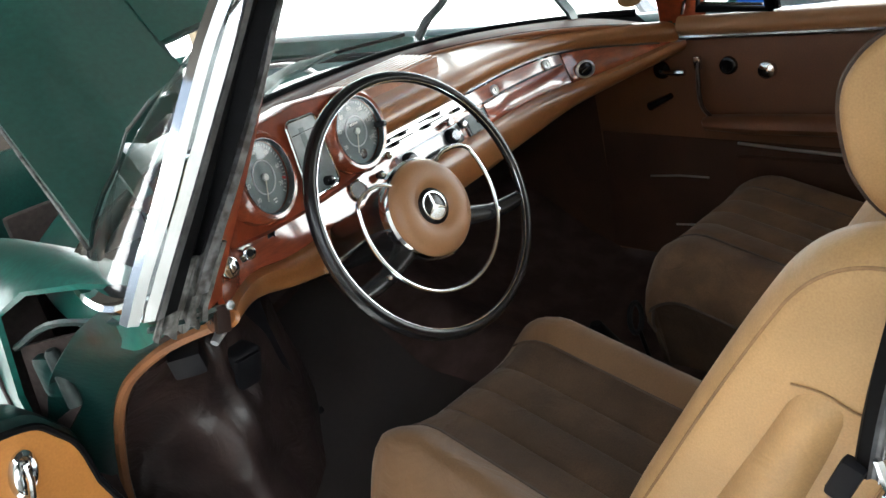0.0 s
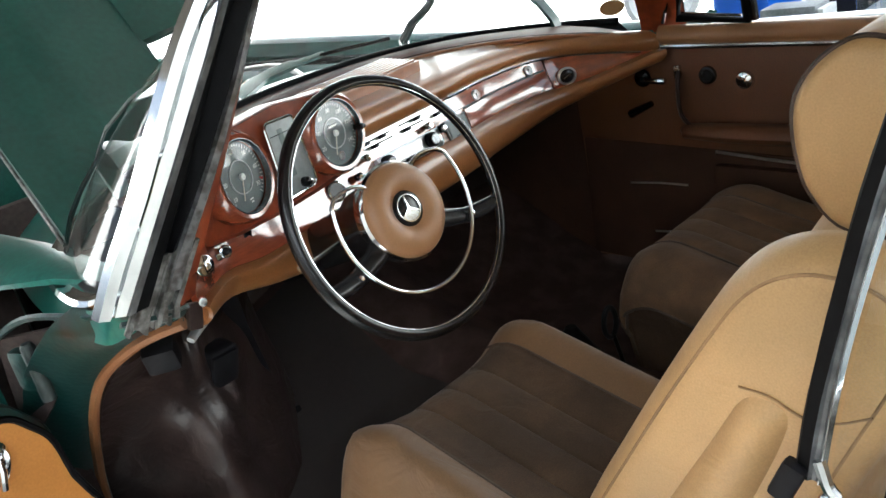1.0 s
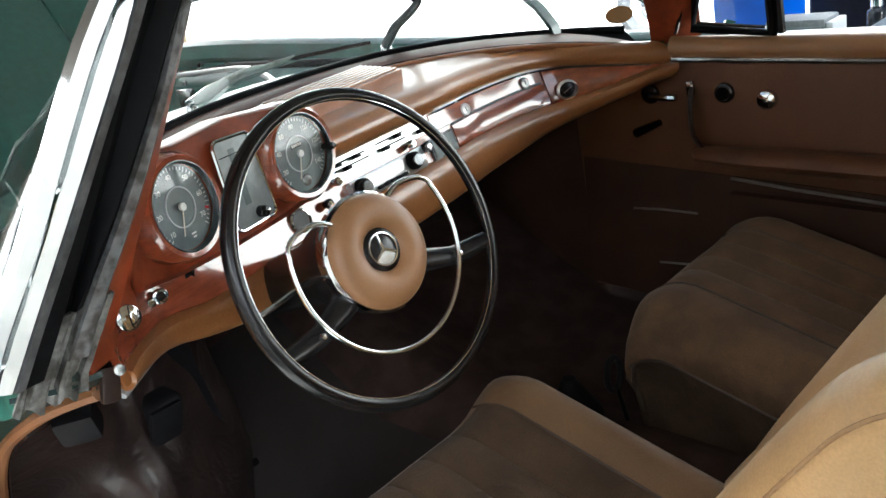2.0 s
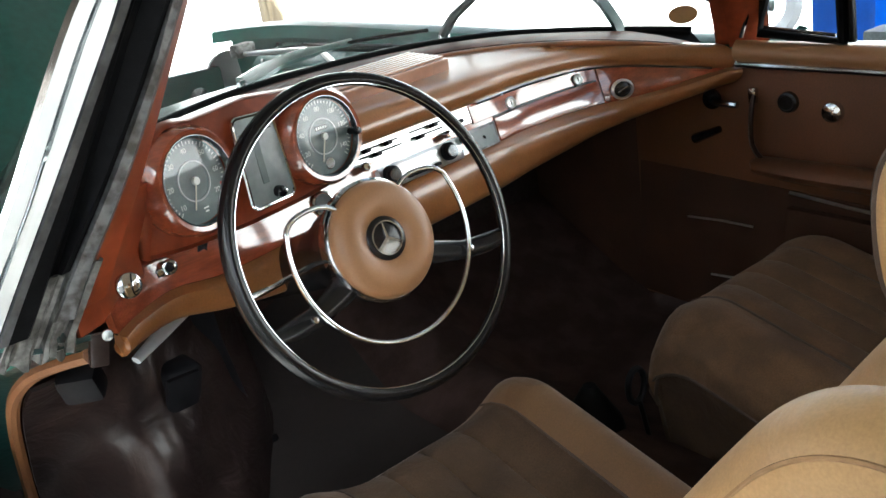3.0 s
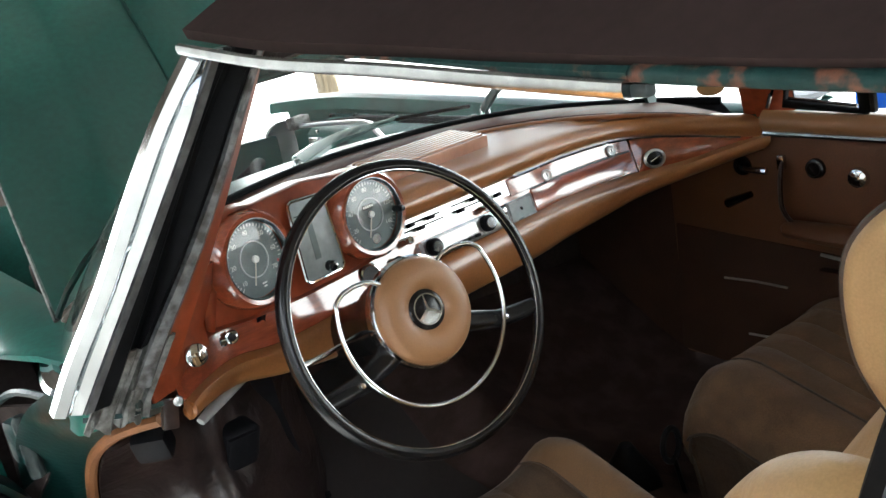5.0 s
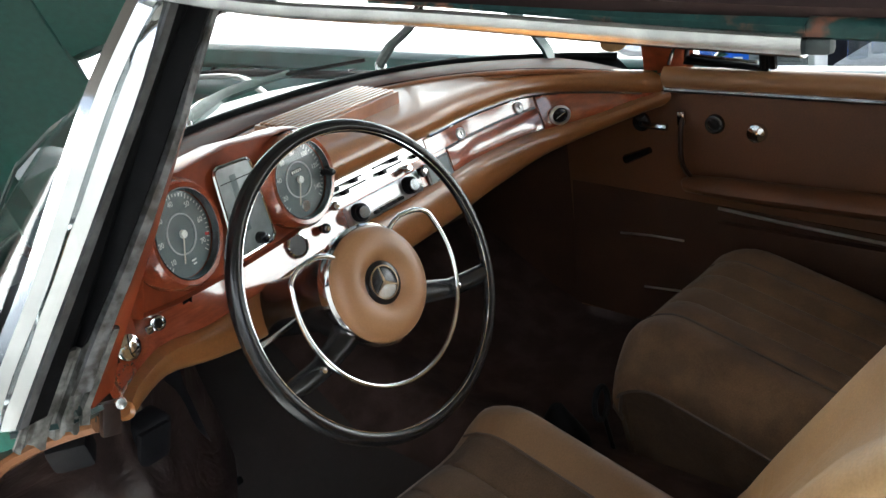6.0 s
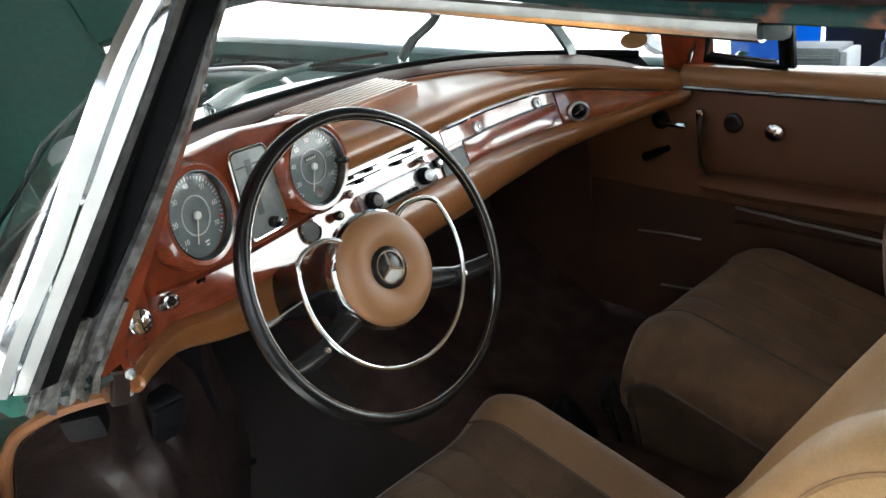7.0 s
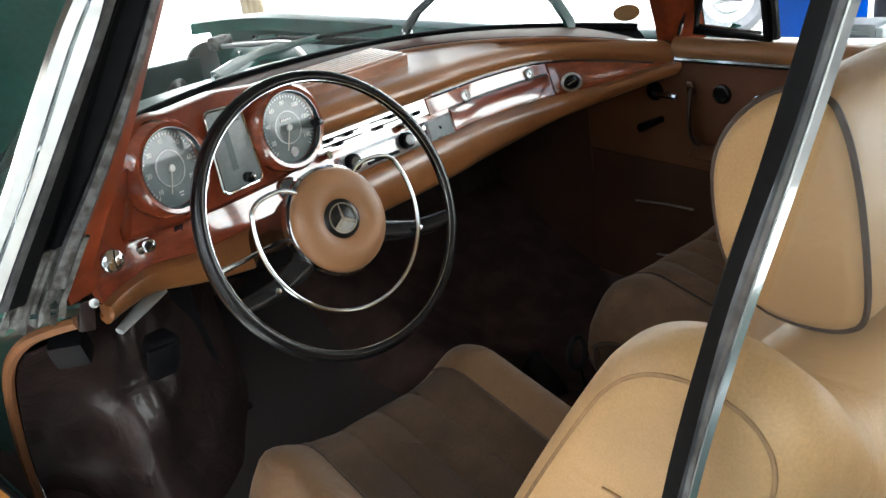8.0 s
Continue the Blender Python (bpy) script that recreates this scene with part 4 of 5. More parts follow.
put(part("front_strip", tube([(DX - 0.012, -0.098, 0.965), (DX - 0.02, -0.125, 1.03), (DX - 0.07, -0.25, 1.24)], 0.005, 6), CHROME, pdoor, "bright strip beside the pillar"))

# ---- dashboard ----
dash = thing("dashboard", "red-brown lacquered dashboard with tan padding", "dashboard")
FACE = [(-0.72, -0.14), (-0.66, -0.075), (-0.59, -0.02), (-0.53, -0.01), (-0.3, 0.042), (-0.15, 0.062), (0.0, 0.082), (0.14, 0.102), (0.25, 0.122), (0.42, 0.125), (0.51, 0.10), (0.6, 0.03), (0.70, -0.075)]
CREST = [(-0.72, 0.955), (-0.3, 0.992), (0.1, 0.994), (0.35, 0.99), (0.5, 0.978), (0.62, 0.958), (0.70, 0.94)]
WTOP = [(-0.72, 0.93), (-0.55, 0.945), (-0.2, 0.952), (0.15, 0.952), (0.4, 0.948), (0.52, 0.938), (0.62, 0.918), (0.69, 0.90)]
WBOT = [(-0.72, 0.868), (-0.6, 0.862), (-0.5, 0.85), (-0.3, 0.853), (-0.1, 0.86), (0.14, 0.862), (0.45, 0.858), (0.55, 0.862), (0.62, 0.876), (0.69, 0.897)]
RBOT = [(-0.72, 0.848), (-0.65, 0.838), (-0.6, 0.829), (-0.5, 0.804), (-0.4, 0.786), (-0.3, 0.776), (0.07, 0.777), (0.33, 0.79), (0.5, 0.814), (0.6, 0.842), (0.69, 0.875)]


def face(x, z=0.905):
    """The fascia's depth; it leans back, more so above the joint."""
    return interp(x, FACE) + (z - 0.905) * (0.32 if z > 0.912 else 0.28)


def fp(x, out, z):
    """A point that stands out from the fascia."""
    return (x, face(x, z) - out, z)


xs = np.linspace(-0.70, 0.695, 57)
# lacquered strip along the glass
TS = [x for x in xs if abs(x) < 0.672]


def strip_y(x, d):
    return max(face(x) + 0.02, seal_y(x) - d)


GY, GZ = [[(p[0], p[k]) for p in base] for k in (1, 2)]


def glass_at(x):
    """Where the glass meets the dashboard: depth and height."""
    return (float(np.interp(x, [a for a, _ in GY], [b for _, b in GY])), float(np.interp(x, [a for a, _ in GZ], [b for _, b in GZ])))


rows = []
for x in TS:
    gy, gz = glass_at(x)
    y1 = strip_y(x, 0.040)
    rows.append([(x, gy - 0.010, gz - 0.004)] + [(x, gy - 0.014 + (y1 - gy + 0.014) * f, gz + (seal_z(x) - 0.026 - gz) * f + 0.007 * math.sin(math.pi * f) ** 0.5) for f in (0.03, 0.2, 0.5, 0.8, 0.97)] + [(x, y1, seal_z(x) - 0.034)])
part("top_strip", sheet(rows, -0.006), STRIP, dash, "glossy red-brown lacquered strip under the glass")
part("strip_groove", tube([(x, strip_y(x, 0.0435), seal_z(x) - 0.0275) for x in TS if x > -0.45], 0.0035, 6), RUBBER, dash, "dark groove beside the strip")
part("strip_bead", tube([(x, strip_y(x, 0.052), seal_z(x) - 0.031) for x in TS if x > -0.45], 0.0065, 8), RIBBED, dash, "orange-brown bead along the pad")
# tan padded top, from the strip over the roll to the fascia
rows = []
for x in [v for v in xs if v > -0.26]:
    zc, zt = interp(x, CREST), interp(x, WTOP)
    ys, zs, yf = seal_y(x) - 0.060, seal_z(x) - 0.037, face(x, zt)
    ys = max(ys, yf + 0.02)
    zs = min(zs, zc + 0.045)
    rows.append(spline([(x, ys, zs), (x, (ys + yf) / 2 + 0.02, (zs + zc) / 2 + 0.003), (x, yf + 0.034, zc + 0.003), (x, yf + 0.006, zc - 0.004), (x, yf - 0.006, zc - 0.017), (x, yf - 0.003, zt + 0.007), (x, yf + 0.012, zt - 0.002)], 16))
part("top_pad", sheet(rows, 0.006), TAN_PAD, dash, "padded tan dashboard top")
# dark shelf behind the instruments
rows = []
for x in [v for v in xs if -0.66 < v < -0.24]:
    ys = max(face(x) + 0.05, seal_y(x) - 0.058)
    rows.append([(x, ys, seal_z(x) - 0.036), (x, (ys + face(x)) / 2 + 0.02, seal_z(x) - 0.042), (x, face(x) + 0.035, min(0.99, seal_z(x) - 0.03)), (x, face(x) + 0.01, 0.945)])
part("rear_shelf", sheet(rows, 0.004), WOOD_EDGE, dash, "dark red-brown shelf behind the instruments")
# ribbed defroster panel
VP = pose(-0.03, 0.222, 1.028, 6, 0, 9)
vent = part("defroster_panel", box((0.30, 0.11, 0.040), VP @ pose(0, 0, -0.009), 0.004), RIBBED, dash, "raised orange-brown defroster panel")
for i in range(8):
    part("rib", box((0.286, 0.0075, 0.007), VP @ pose(0, -0.044 + 0.0125 * i, 0.0115), 0.0025, 2), RIBBED, vent)
# lacquered fascia
rows = []
for x in xs:
    yf, zt, zb = face(x), interp(x, WTOP), interp(x, WBOT)
    rows.append([(x, face(x, zt) + 0.010, zt), (x, face(x, zt) + 0.001, zt - 0.003), (x, face(x, 0.915), 0.915), (x, face(x, 0.911), 0.911), (x, face(x, zb), zb + 0.006), (x, face(x, zb) + 0.008, zb)])
part("fascia", sheet(rows, -0.01), WOOD, dash, "glossy red-brown lacquered fascia")
part("fascia_strip", tube([fp(x, 0.003, interp(x, WTOP) - 0.003) for x in np.linspace(0.11, 0.665, 30)], 0.0042, 6), CHROME, dash, "thin chrome strip along the fascia")
# tan lower roll
rows = []
for x in xs:
    yf, zt, zb = face(x), interp(x, WBOT), interp(x, RBOT)
    k = min(1.0, max(0.0, (x + 0.66) / 0.2))
    rows.append(spline([(x, yf + 0.014, zt + 0.002), (x, yf - 0.012, zt - 0.002), (x, yf - 0.026, (zt + zb) / 2 + 0.01), (x, yf - 0.022, zb + 0.01), (x, yf + 0.004, zb - 0.004), (x, yf + 0.012 + 0.05 * k, zb + 0.003), (x, yf + 0.02 + 0.14 * k, zb + 0.006 + 0.024 * k)], 14))
part("lower_roll", sheet(rows, 0.006), TAN_PAD, dash, "padded tan lower dashboard roll")
for edge in (rows[0], rows[-1][::-1]):
    end = bmesh.new()
    end.faces.new([end.verts.new(p) for p in edge])
    part("roll_end", end, TAN_PAD, dash, "tan roll end")
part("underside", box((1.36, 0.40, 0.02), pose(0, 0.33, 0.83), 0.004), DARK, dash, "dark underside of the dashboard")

# instrument binnacle
GL, GR = (-0.528, 1.006), (-0.296, 1.003)
arch = []
for a in np.linspace(200, 75, 14):
    arch.append((GL[0] + 0.082 * math.cos(radians(a)), GL[1] + 0.082 * math.sin(radians(a))))
arch.append((-0.41, 1.092))
for a in np.linspace(100, -40, 16):
    arch.append((GR[0] + 0.080 * math.cos(radians(a)), GR[1] + 0.080 * math.sin(radians(a))))
arch += [(-0.25, 0.928), (-0.34, 0.915), (-0.45, 0.91), (-0.56, 0.915), (-0.625, 0.925)]


def bin_y(x):
    return 0.002 + 0.10 * (x - GR[0]) - 0.314 * (x - GR[0]) ** 2 * (1 if x < GR[0] else 0.2)


rings = []
mid = Vector((-0.41, 0, 1.0))
for depth, k in ((0.012, 0.955), (0.0, 0.975), (0.003, 0.99), (0.018, 1.0), (0.042, 0.985), (0.07, 0.93), (0.09, 0.8)):
    rings.append([(mid.x + (x - mid.x) * k, bin_y(x) + depth, mid.z + (z - mid.z) * k) for x, z in arch])
part("binnacle", loft(rings, True, True), WOOD_EDGE, dash, "red-brown lacquered instrument binnacle")


def gauge(cx, cz, name, marks, needle, knob):
    n = Vector((math.tan(radians(21 if cx < -0.4 else 11)), -1, 0.09)).normalized()
    m = facing((cx, bin_y(cx) - 0.007, cz), n)
    dial = part(name, lathe([(0.076, -0.03), (0.076, 0.004), (0.069, 0.013), (0.0625, 0.012), (0.0615, -0.002)], m, 48), WOOD, dash, "lacquered gauge cowl")
    part("bezel", lathe([(0.0625, 0.004), (0.062, 0.013), (0.0608, 0.013), (0.0585, 0.003)], m, 48), DARK_CHROME, dial, "chrome bezel")
    part("face", lathe([(0.0, 0.0), (0.0585, 0.0)], m, 48), DIAL, dial, "dark grey dial face")
    part("inner_ring", lathe([(0.0285, 0.0), (0.0285, 0.0016), (0.0265, 0.0016), (0.0265, 0.0)], m, 40), GREY, dial, "silver inner ring")
    ticks = bmesh.new()
    for i in range(41):
        a = radians(225 - 270 * i / 40)
        big = i % 5 == 0
        r = 0.0525
        box((0.007 if big else 0.004, 0.0012, 0.0006), m @ pose(r * math.cos(a), r * math.sin(a), 0.0006) @ Matrix.Rotation(a, 4, "Z"), 0, 1, ticks)
    part("ticks", ticks, MARK, dial, "pale scale marks", smooth=False)
    for words, deg in marks:
        a = radians(deg)
        writing("numeral", words, 0.0105, m @ pose(0.0425 * math.cos(a), 0.0425 * math.sin(a), 0.0006), MARK, dial)
    a = radians(needle)
    part("needle", box((0.044, 0.0022, 0.0014), m @ Matrix.Rotation(a, 4, "Z") @ pose(0.018, 0, 0.004), 0.0005, 1), NEEDLE, dial, "thin pale needle")
    part("needle_hub", lathe([(0.006, 0.002), (0.0055, 0.006), (0.0, 0.0065)], m, 20), IVORY, dial, "bright needle hub")
    if knob:
        part("trip_knob", lathe([(0.0055, 0.0), (0.006, 0.02), (0.004, 0.024), (0, 0.0245)], m @ pose(0.052, -0.006, 0.004), 14), BLACK, dial, "black reset knob")
        part("odometer", box((0.024, 0.007, 0.001), m @ pose(-0.002, 0.014, 0.001), 0.0003, 1), BLACK, dial, "odometer window")
        for i in range(5):
            part("odometer_bar", box((0.0025, 0.0045, 0.0006), m @ pose(-0.011 + 0.0046 * i, 0.014, 0.0018), 0, 1), IVORY, dial)
        part("lower_disc", lathe([(0, 0.0012), (0.0085, 0.0012), (0.0095, 0)], m @ pose(0.0, -0.043, 0.0004), 20), CHROME_DULL, dial, "small silver disc")
    else:
        part("red_mark", box((0.008, 0.004, 0.0006), m @ pose(0.047, -0.018, 0.001) @ Matrix.Rotation(radians(-20), 4, "Z"), 0, 1), RED, dial, "red warning mark")
        for i in range(2):
            part("legend_bar", box((0.009 - 0.003 * i, 0.0022, 0.0006), m @ pose(0.006, -0.040 - 0.005 * i, 0.001), 0, 1), IVORY, dial)
    gl = part("cover_glass", lathe([(0.0, 0.0105), (0.03, 0.0102), (0.0575, 0.009)], m, 40), DIAL_GLASS, dial, "clear dial glass")
    gl.visible_shadow = False
    return dial


gauge(GL[0], GL[1], "tachometer", (("10", 222), ("20", 180), ("30", 137), ("40", 94), ("50", 50), ("60", 6), ("70", -34)), 248, False)
gauge(GR[0], GR[1], "speedometer", (("20", 205), ("40", 165), ("60", 127), ("80", 90), ("100", 52), ("120", 12), ("140", -33)), 248, True)
# tall combined instrument between the gauges
cm = facing((-0.412, bin_y(-0.412) - 0.003, 1.0), (0.17, -1, 0.09))
shape = []
for cx, cy, a0 in ((0.0245, 0.053, 0), (-0.0235, 0.055, 90), (-0.026, -0.055, 180), (0.0295, -0.053, 270)):
    shape += [(cx + 0.0105 * math.cos(radians(a0 + 15 * i)), cy + 0.0105 * math.sin(radians(a0 + 15 * i))) for i in range(7)]
ci = part("combined_instrument", slab(shape, 0.004, cm, 0.001), DIAL_PLATE, dash, "grey upright combined instrument panel")
part("surround", tube([cm @ Vector((x * 1.03, y * 1.02, 0.004)) for x, y in shape], 0.0028, 6, True), CHROME, ci, "chrome surround")
part("column_window", box((0.012, 0.085, 0.001), cm @ pose(-0.004, 0.008, 0.0046), 0.0004, 1), DIAL, ci, "dark speed column window")
part("plate_seam", box((0.058, 0.0012, 0.001), cm @ pose(0, 0.042, 0.0046), 0, 1), BLACK, ci)
part("dimmer", lathe([(0.009, 0), (0.0085, 0.012), (0.006, 0.014), (0, 0.0145)], cm @ pose(0.012, -0.052, 0.004), 16), BLACK, ci, "black dimmer knob")
part("dimmer_tip", lathe([(0.003, 0.014), (0.003, 0.017), (0, 0.018)], cm @ pose(0.015, -0.052, 0.004), 10), CHROME, ci)

# controls along the fascia


def knob(name, x, z, r, depth, mat, label, tip=None, out=0.0):
    m = facing(fp(x, 0.001 + out, z), (0.12 if x < -0.6 else -0.1, -1, 0.22))
    k = part(name, lathe([(r * 0.8, 0), (r * 0.8, depth * 0.4), (r, depth * 0.5), (r, depth * 0.9), (r * 0.8, depth), (0, depth)], m, 24), mat, dash, label)
    if tip:
        part("cap", lathe([(r * 0.62, depth), (r * 0.55, depth * 1.12), (0, depth * 1.15)], m, 20), tip, k)
    return k


knob("light_switch", -0.668, 0.916, 0.0165, 0.02, CHROME, "large round chrome light switch", out=0.012)
knob("lock_cylinder", -0.587, 0.896, 0.011, 0.012, CHROME, "chrome lock cylinder", BLACK)
part("lock_tab", box((0.012, 0.005, 0.012), pose(-0.603, face(-0.6) - 0.008, 0.895), 0.003), CHROME_DULL, dash, "small chrome tab")
part("empty_hole", lathe([(0.011, 0.0012), (0.0, 0.0012)], facing((-0.533, face(-0.533) + 0.001, 0.897), (-0.1, -1, 0)), 14), BLACK, dash, "dark empty switch hole")
part("empty_hole", box((0.016, 0.002, 0.014), pose(-0.528, face(-0.53) - 0.0005, 0.902, 0, 20, 10), 0.0005, 1), BLACK, dash, "dark torn hole")
ig = part("ignition_ring", lathe([(0.021, -0.006), (0.021, 0.003), (0.0175, 0.004), (0.0165, 0.0)], facing(fp(-0.30, 0.005, 0.888), (0.05, -1, 0.25)), 30), CHROME, dash, "chrome ring of the ignition hole")
part("ignition_hole", lathe([(0.0165, 0.0014), (0, 0.0012)], facing(fp(-0.30, 0.0062, 0.888), (0.05, -1, 0.25)), 24), BLACK, ig, "black ignition hole")
knob("choke_knob", -0.235, 0.891, 0.0085, 0.016, BLACK, "small black pull knob", CHROME, 0.002)
# heater levers
hp = part("heater_plate", sheet([[fp(x, 0.0035, 0.950), fp(x, 0.0035, 0.920)] for x in np.linspace(-0.215, 0.085, 14)], -0.003), ALU, dash, "bright heater control plate")
for x0, x1, z, lx in ((-0.205, -0.105, 0.942, (-0.185, -0.135)), (-0.20, -0.10, 0.931, (-0.165,)), (-0.075, 0.005, 0.943, (-0.02,)), (-0.075, 0.005, 0.932, (-0.06, 0.045))):
    part("slot", sheet([[fp(x, 0.006, z + 0.0015), fp(x, 0.006, z - 0.0015)] for x in np.linspace(x0, x1, 5)], -0.001), PLASTIC_BLACK, hp, "dark lever slot")
    for x in lx:
        part("lever", box((0.011, 0.016, 0.008), pose(*fp(x, 0.013, z), -18, 0, 8), 0.002), PLASTIC_BLACK, hp, "black heater lever")
for x in (0.005, -0.2):
    part("pull_knob", lathe([(0.007, 0.0), (0.008, 0.014), (0.006, 0.018), (0, 0.0185)], facing(fp(x, 0.006, 0.917), (-0.1, -1, 0.25)), 16), CHROME, hp, "chrome pull knob")
# radio
radio = part("radio", sheet([[fp(x, 0.010, 0.907), fp(x, 0.014, 0.9), fp(x, 0.014, 0.874), fp(x, 0.010, 0.868)] for x in np.linspace(-0.175, 0.03, 10)], -0.012), ALU, dash, "bright chrome radio front")
part("tuning_window", sheet([[fp(x, 0.0155, 0.902), fp(x, 0.0155, 0.886)] for x in np.linspace(-0.125, -0.035, 6)], -0.002), ALU, radio, "pale tuning scale")
for i in range(5):
    x = -0.112 + 0.017 * i
    part("button", box((0.013, 0.008, 0.006), pose(*fp(x, 0.018, 0.8785), -12, 0, 8), 0.0015), PLASTIC_BLACK, radio, "black radio button")
for x in (-0.154, -0.010):
    m = facing(fp(x, 0.014, 0.891), (-0.1, -1, 0.25))
    rk = part("radio_knob", lathe([(0.0165, 0), (0.0165, 0.012), (0.015, 0.014), (0.0125, 0.014), (0.0125, 0.02), (0.0115, 0.022), (0, 0.022)], m, 28), PLASTIC_BLACK, radio, "black ribbed radio knob")
    part("knob_cap", lathe([(0.0112, 0.0222), (0.0100, 0.0236), (0, 0.0238)], m, 24), DARK_CHROME, rk, "silver knob cap")
knob("lighter", 0.038, 0.90, 0.010, 0.02, BLACK, "black cigar lighter", CHROME, 0.006)
# ashtray recess
ash = part("ashtray", sheet([[fp(x, 0.006, 0.908), fp(x, 0.006, 0.866)] for x in np.linspace(0.062, 0.142, 5)], -0.004), STEEL, dash, "open steel ashtray recess")
part("recess", sheet([[fp(x, 0.0075, 0.904), fp(x, 0.0075, 0.870)] for x in np.linspace(0.068, 0.136, 5)], -0.001), DIAL, ash, "grey recess")
part("stub_button", lathe([(0.005, 0), (0.005, 0.004), (0, 0.005)], facing((0.10, face(0.1) - 0.0085, 0.886), (-0.1, -1, 0)), 12), BLACK, ash)
# glove box and its neighbours
part("glove_box", sheet([[fp(x, 0.0, 0.9112), fp(x, 0.003, 0.9108), fp(x, 0.0042, 0.9095), fp(x, 0.0042, 0.867), fp(x, 0.003, 0.8655), fp(x, 0.0, 0.865)] for x in np.linspace(0.148, 0.468, 24)], -0.006), WOOD, dash, "glossy red-brown glove box lid")
part("upper_panel", sheet([[fp(x, 0.001, interp(x, WTOP) - 0.004), fp(x, 0.0042, interp(x, WTOP) - 0.0055), fp(x, 0.0042, 0.9165), fp(x, 0.003, 0.9152), fp(x, 0.0, 0.9148)] for x in np.linspace(0.088, 0.468, 26)], -0.005), WOOD, dash, "lacquered panel above the glove box")
part("joint_line", sheet([[fp(x, 0.001, 0.9148), fp(x, 0.001, 0.9110)] for x in np.linspace(0.148, 0.468, 14)], -0.002), BLACK, dash, "dark joint line")
part("side_panel", sheet([[fp(x, 0.004, min(0.942, interp(x, WTOP) - 0.006)), fp(x, 0.0055, min(0.938, interp(x, WTOP) - 0.01)), fp(x, 0.0055, max(0.868, interp(x, WBOT) + 0.01)), fp(x, 0.003, max(0.862, interp(x, WBOT) + 0.004))] for x in np.linspace(0.473, 0.615, 12)], -0.005), WOOD, dash, "lacquered end panel")
for x in (0.208, 0.417):
    m = facing(fp(x, 0.005, 0.926), (-0.1, -1, 0.25))
    lk = part("push_lock", lathe([(0.0125, 0), (0.0125, 0.004), (0.0105, 0.006), (0.009, 0.005), (0.0, 0.005)], m, 24), ALU, dash, "round chrome push lock")
    part("keyway", box((0.003, 0.009, 0.002), m @ pose(0, 0, 0.0055), 0.0006, 1), BLACK, lk)
m = facing((0.513, face(0.513) - 0.013, 0.886), (-0.55, -1, 0.05)) @ Matrix.Diagonal((1.0, 0.86, 1, 1))
rs = part("outlet_ring", lathe([(0.026, 0), (0.026, 0.006), (0.021, 0.009), (0.0195, 0.003)], m, 36), ALU, dash, "oval chrome outlet ring")
part("outlet_disc", lathe([(0.0205, 0.003), (0.012, 0.006), (0, 0.007)], m, 28), BLACK, rs, "black outlet disc")
part("outlet_bar", box((0.026, 0.003, 0.004), m @ Matrix.Rotation(0.5, 4, "Z") @ pose(0, 0, 0.007), 0.001, 1), CHROME, rs)
# handbrake grip, fuse box and column jacket under the panel
hb = thing("handbrake", "pale metal handbrake grip under the dashboard", "handbrake")
part("grip", tube([(-0.628, 0.13, 0.716), (-0.57, 0.175, 0.722), (-0.508, 0.221, 0.725)], [0.008, 0.012, 0.011], 10, flat=0.6), GREY, hb, "pale worn metal grip")
part("rod", tube([(-0.508, 0.221, 0.725), (-0.46, 0.42, 0.74)], 0.006, 8), STEEL, hb)
fuse = thing("fuse_box", "dull dark fuse box under the dashboard", "fuse box")
part("case", box((0.075, 0.06, 0.08), pose(-0.548, 0.235, 0.60, 14, 8, 14), 0.018, 3), PLASTIC_BLACK, fuse)
part("lid", box((0.066, 0.012, 0.07), pose(-0.552, 0.204, 0.594, 14, 8, 14), 0.006, 2), PLASTIC_BLACK, fuse)
pedal = thing("clutch_pedal", "black pedal lever hanging under the dashboard", "pedal")
part("arm", loft([[(-0.445 + w * 0.022 + dx, y + h * 0.008, z) for w, h in ((-1, -1), (1, -1), (1, 1), (-1, 1))] for dx, y, z in ((-0.01, 0.30, 0.72), (0.0, 0.318, 0.61), (0.02, 0.325, 0.48), (0.045, 0.318, 0.34))]), PLASTIC_BLACK, pedal, "flat black lever")
part("pad", box((0.075, 0.02, 0.06), pose(-0.40, 0.305, 0.335, -25), 0.006), RUBBER, pedal, "black rubber pad")
part("pivot", lathe([(0.012, 0), (0.012, 0.01), (0, 0.012)], facing((-0.462, 0.292, 0.70), (0, -1, 0)), 12), CHROME_DULL, pedal, "bright pivot bolt")
buckle = thing("belt_buckle", "black belt buckle loop standing beside the seat", "buckle")
part("loop", tube([(0.085 + 0.022 * math.cos(a), -0.262, 0.465 + 0.034 * math.sin(a)) for a in np.linspace(0, 2 * math.pi, 28, endpoint=False)], 0.006, 8, True), PLASTIC_BLACK, buckle)
part("stalk", tube([(0.09, -0.262, 0.435), (0.10, -0.27, 0.36), (0.10, -0.28, 0.30)], 0.01, 8, flat=0.5), RUBBER, buckle)
# ---- steering wheel ----
WC = Vector((-0.371, -0.238, 0.912))
wheel = thing("steering_wheel", "thin black steering wheel with chrome horn ring", "steering wheel", WC)
el, az = radians(20.0), radians(1.9)
WM = facing((0, 0, 0), (math.sin(az) * math.cos(el), -math.cos(az) * math.cos(el), math.sin(el)))
RR = 0.2115


def wpt(r, deg, h=0.0):
    return WM @ Vector((r * math.cos(radians(deg)), r * math.sin(radians(deg)), h))


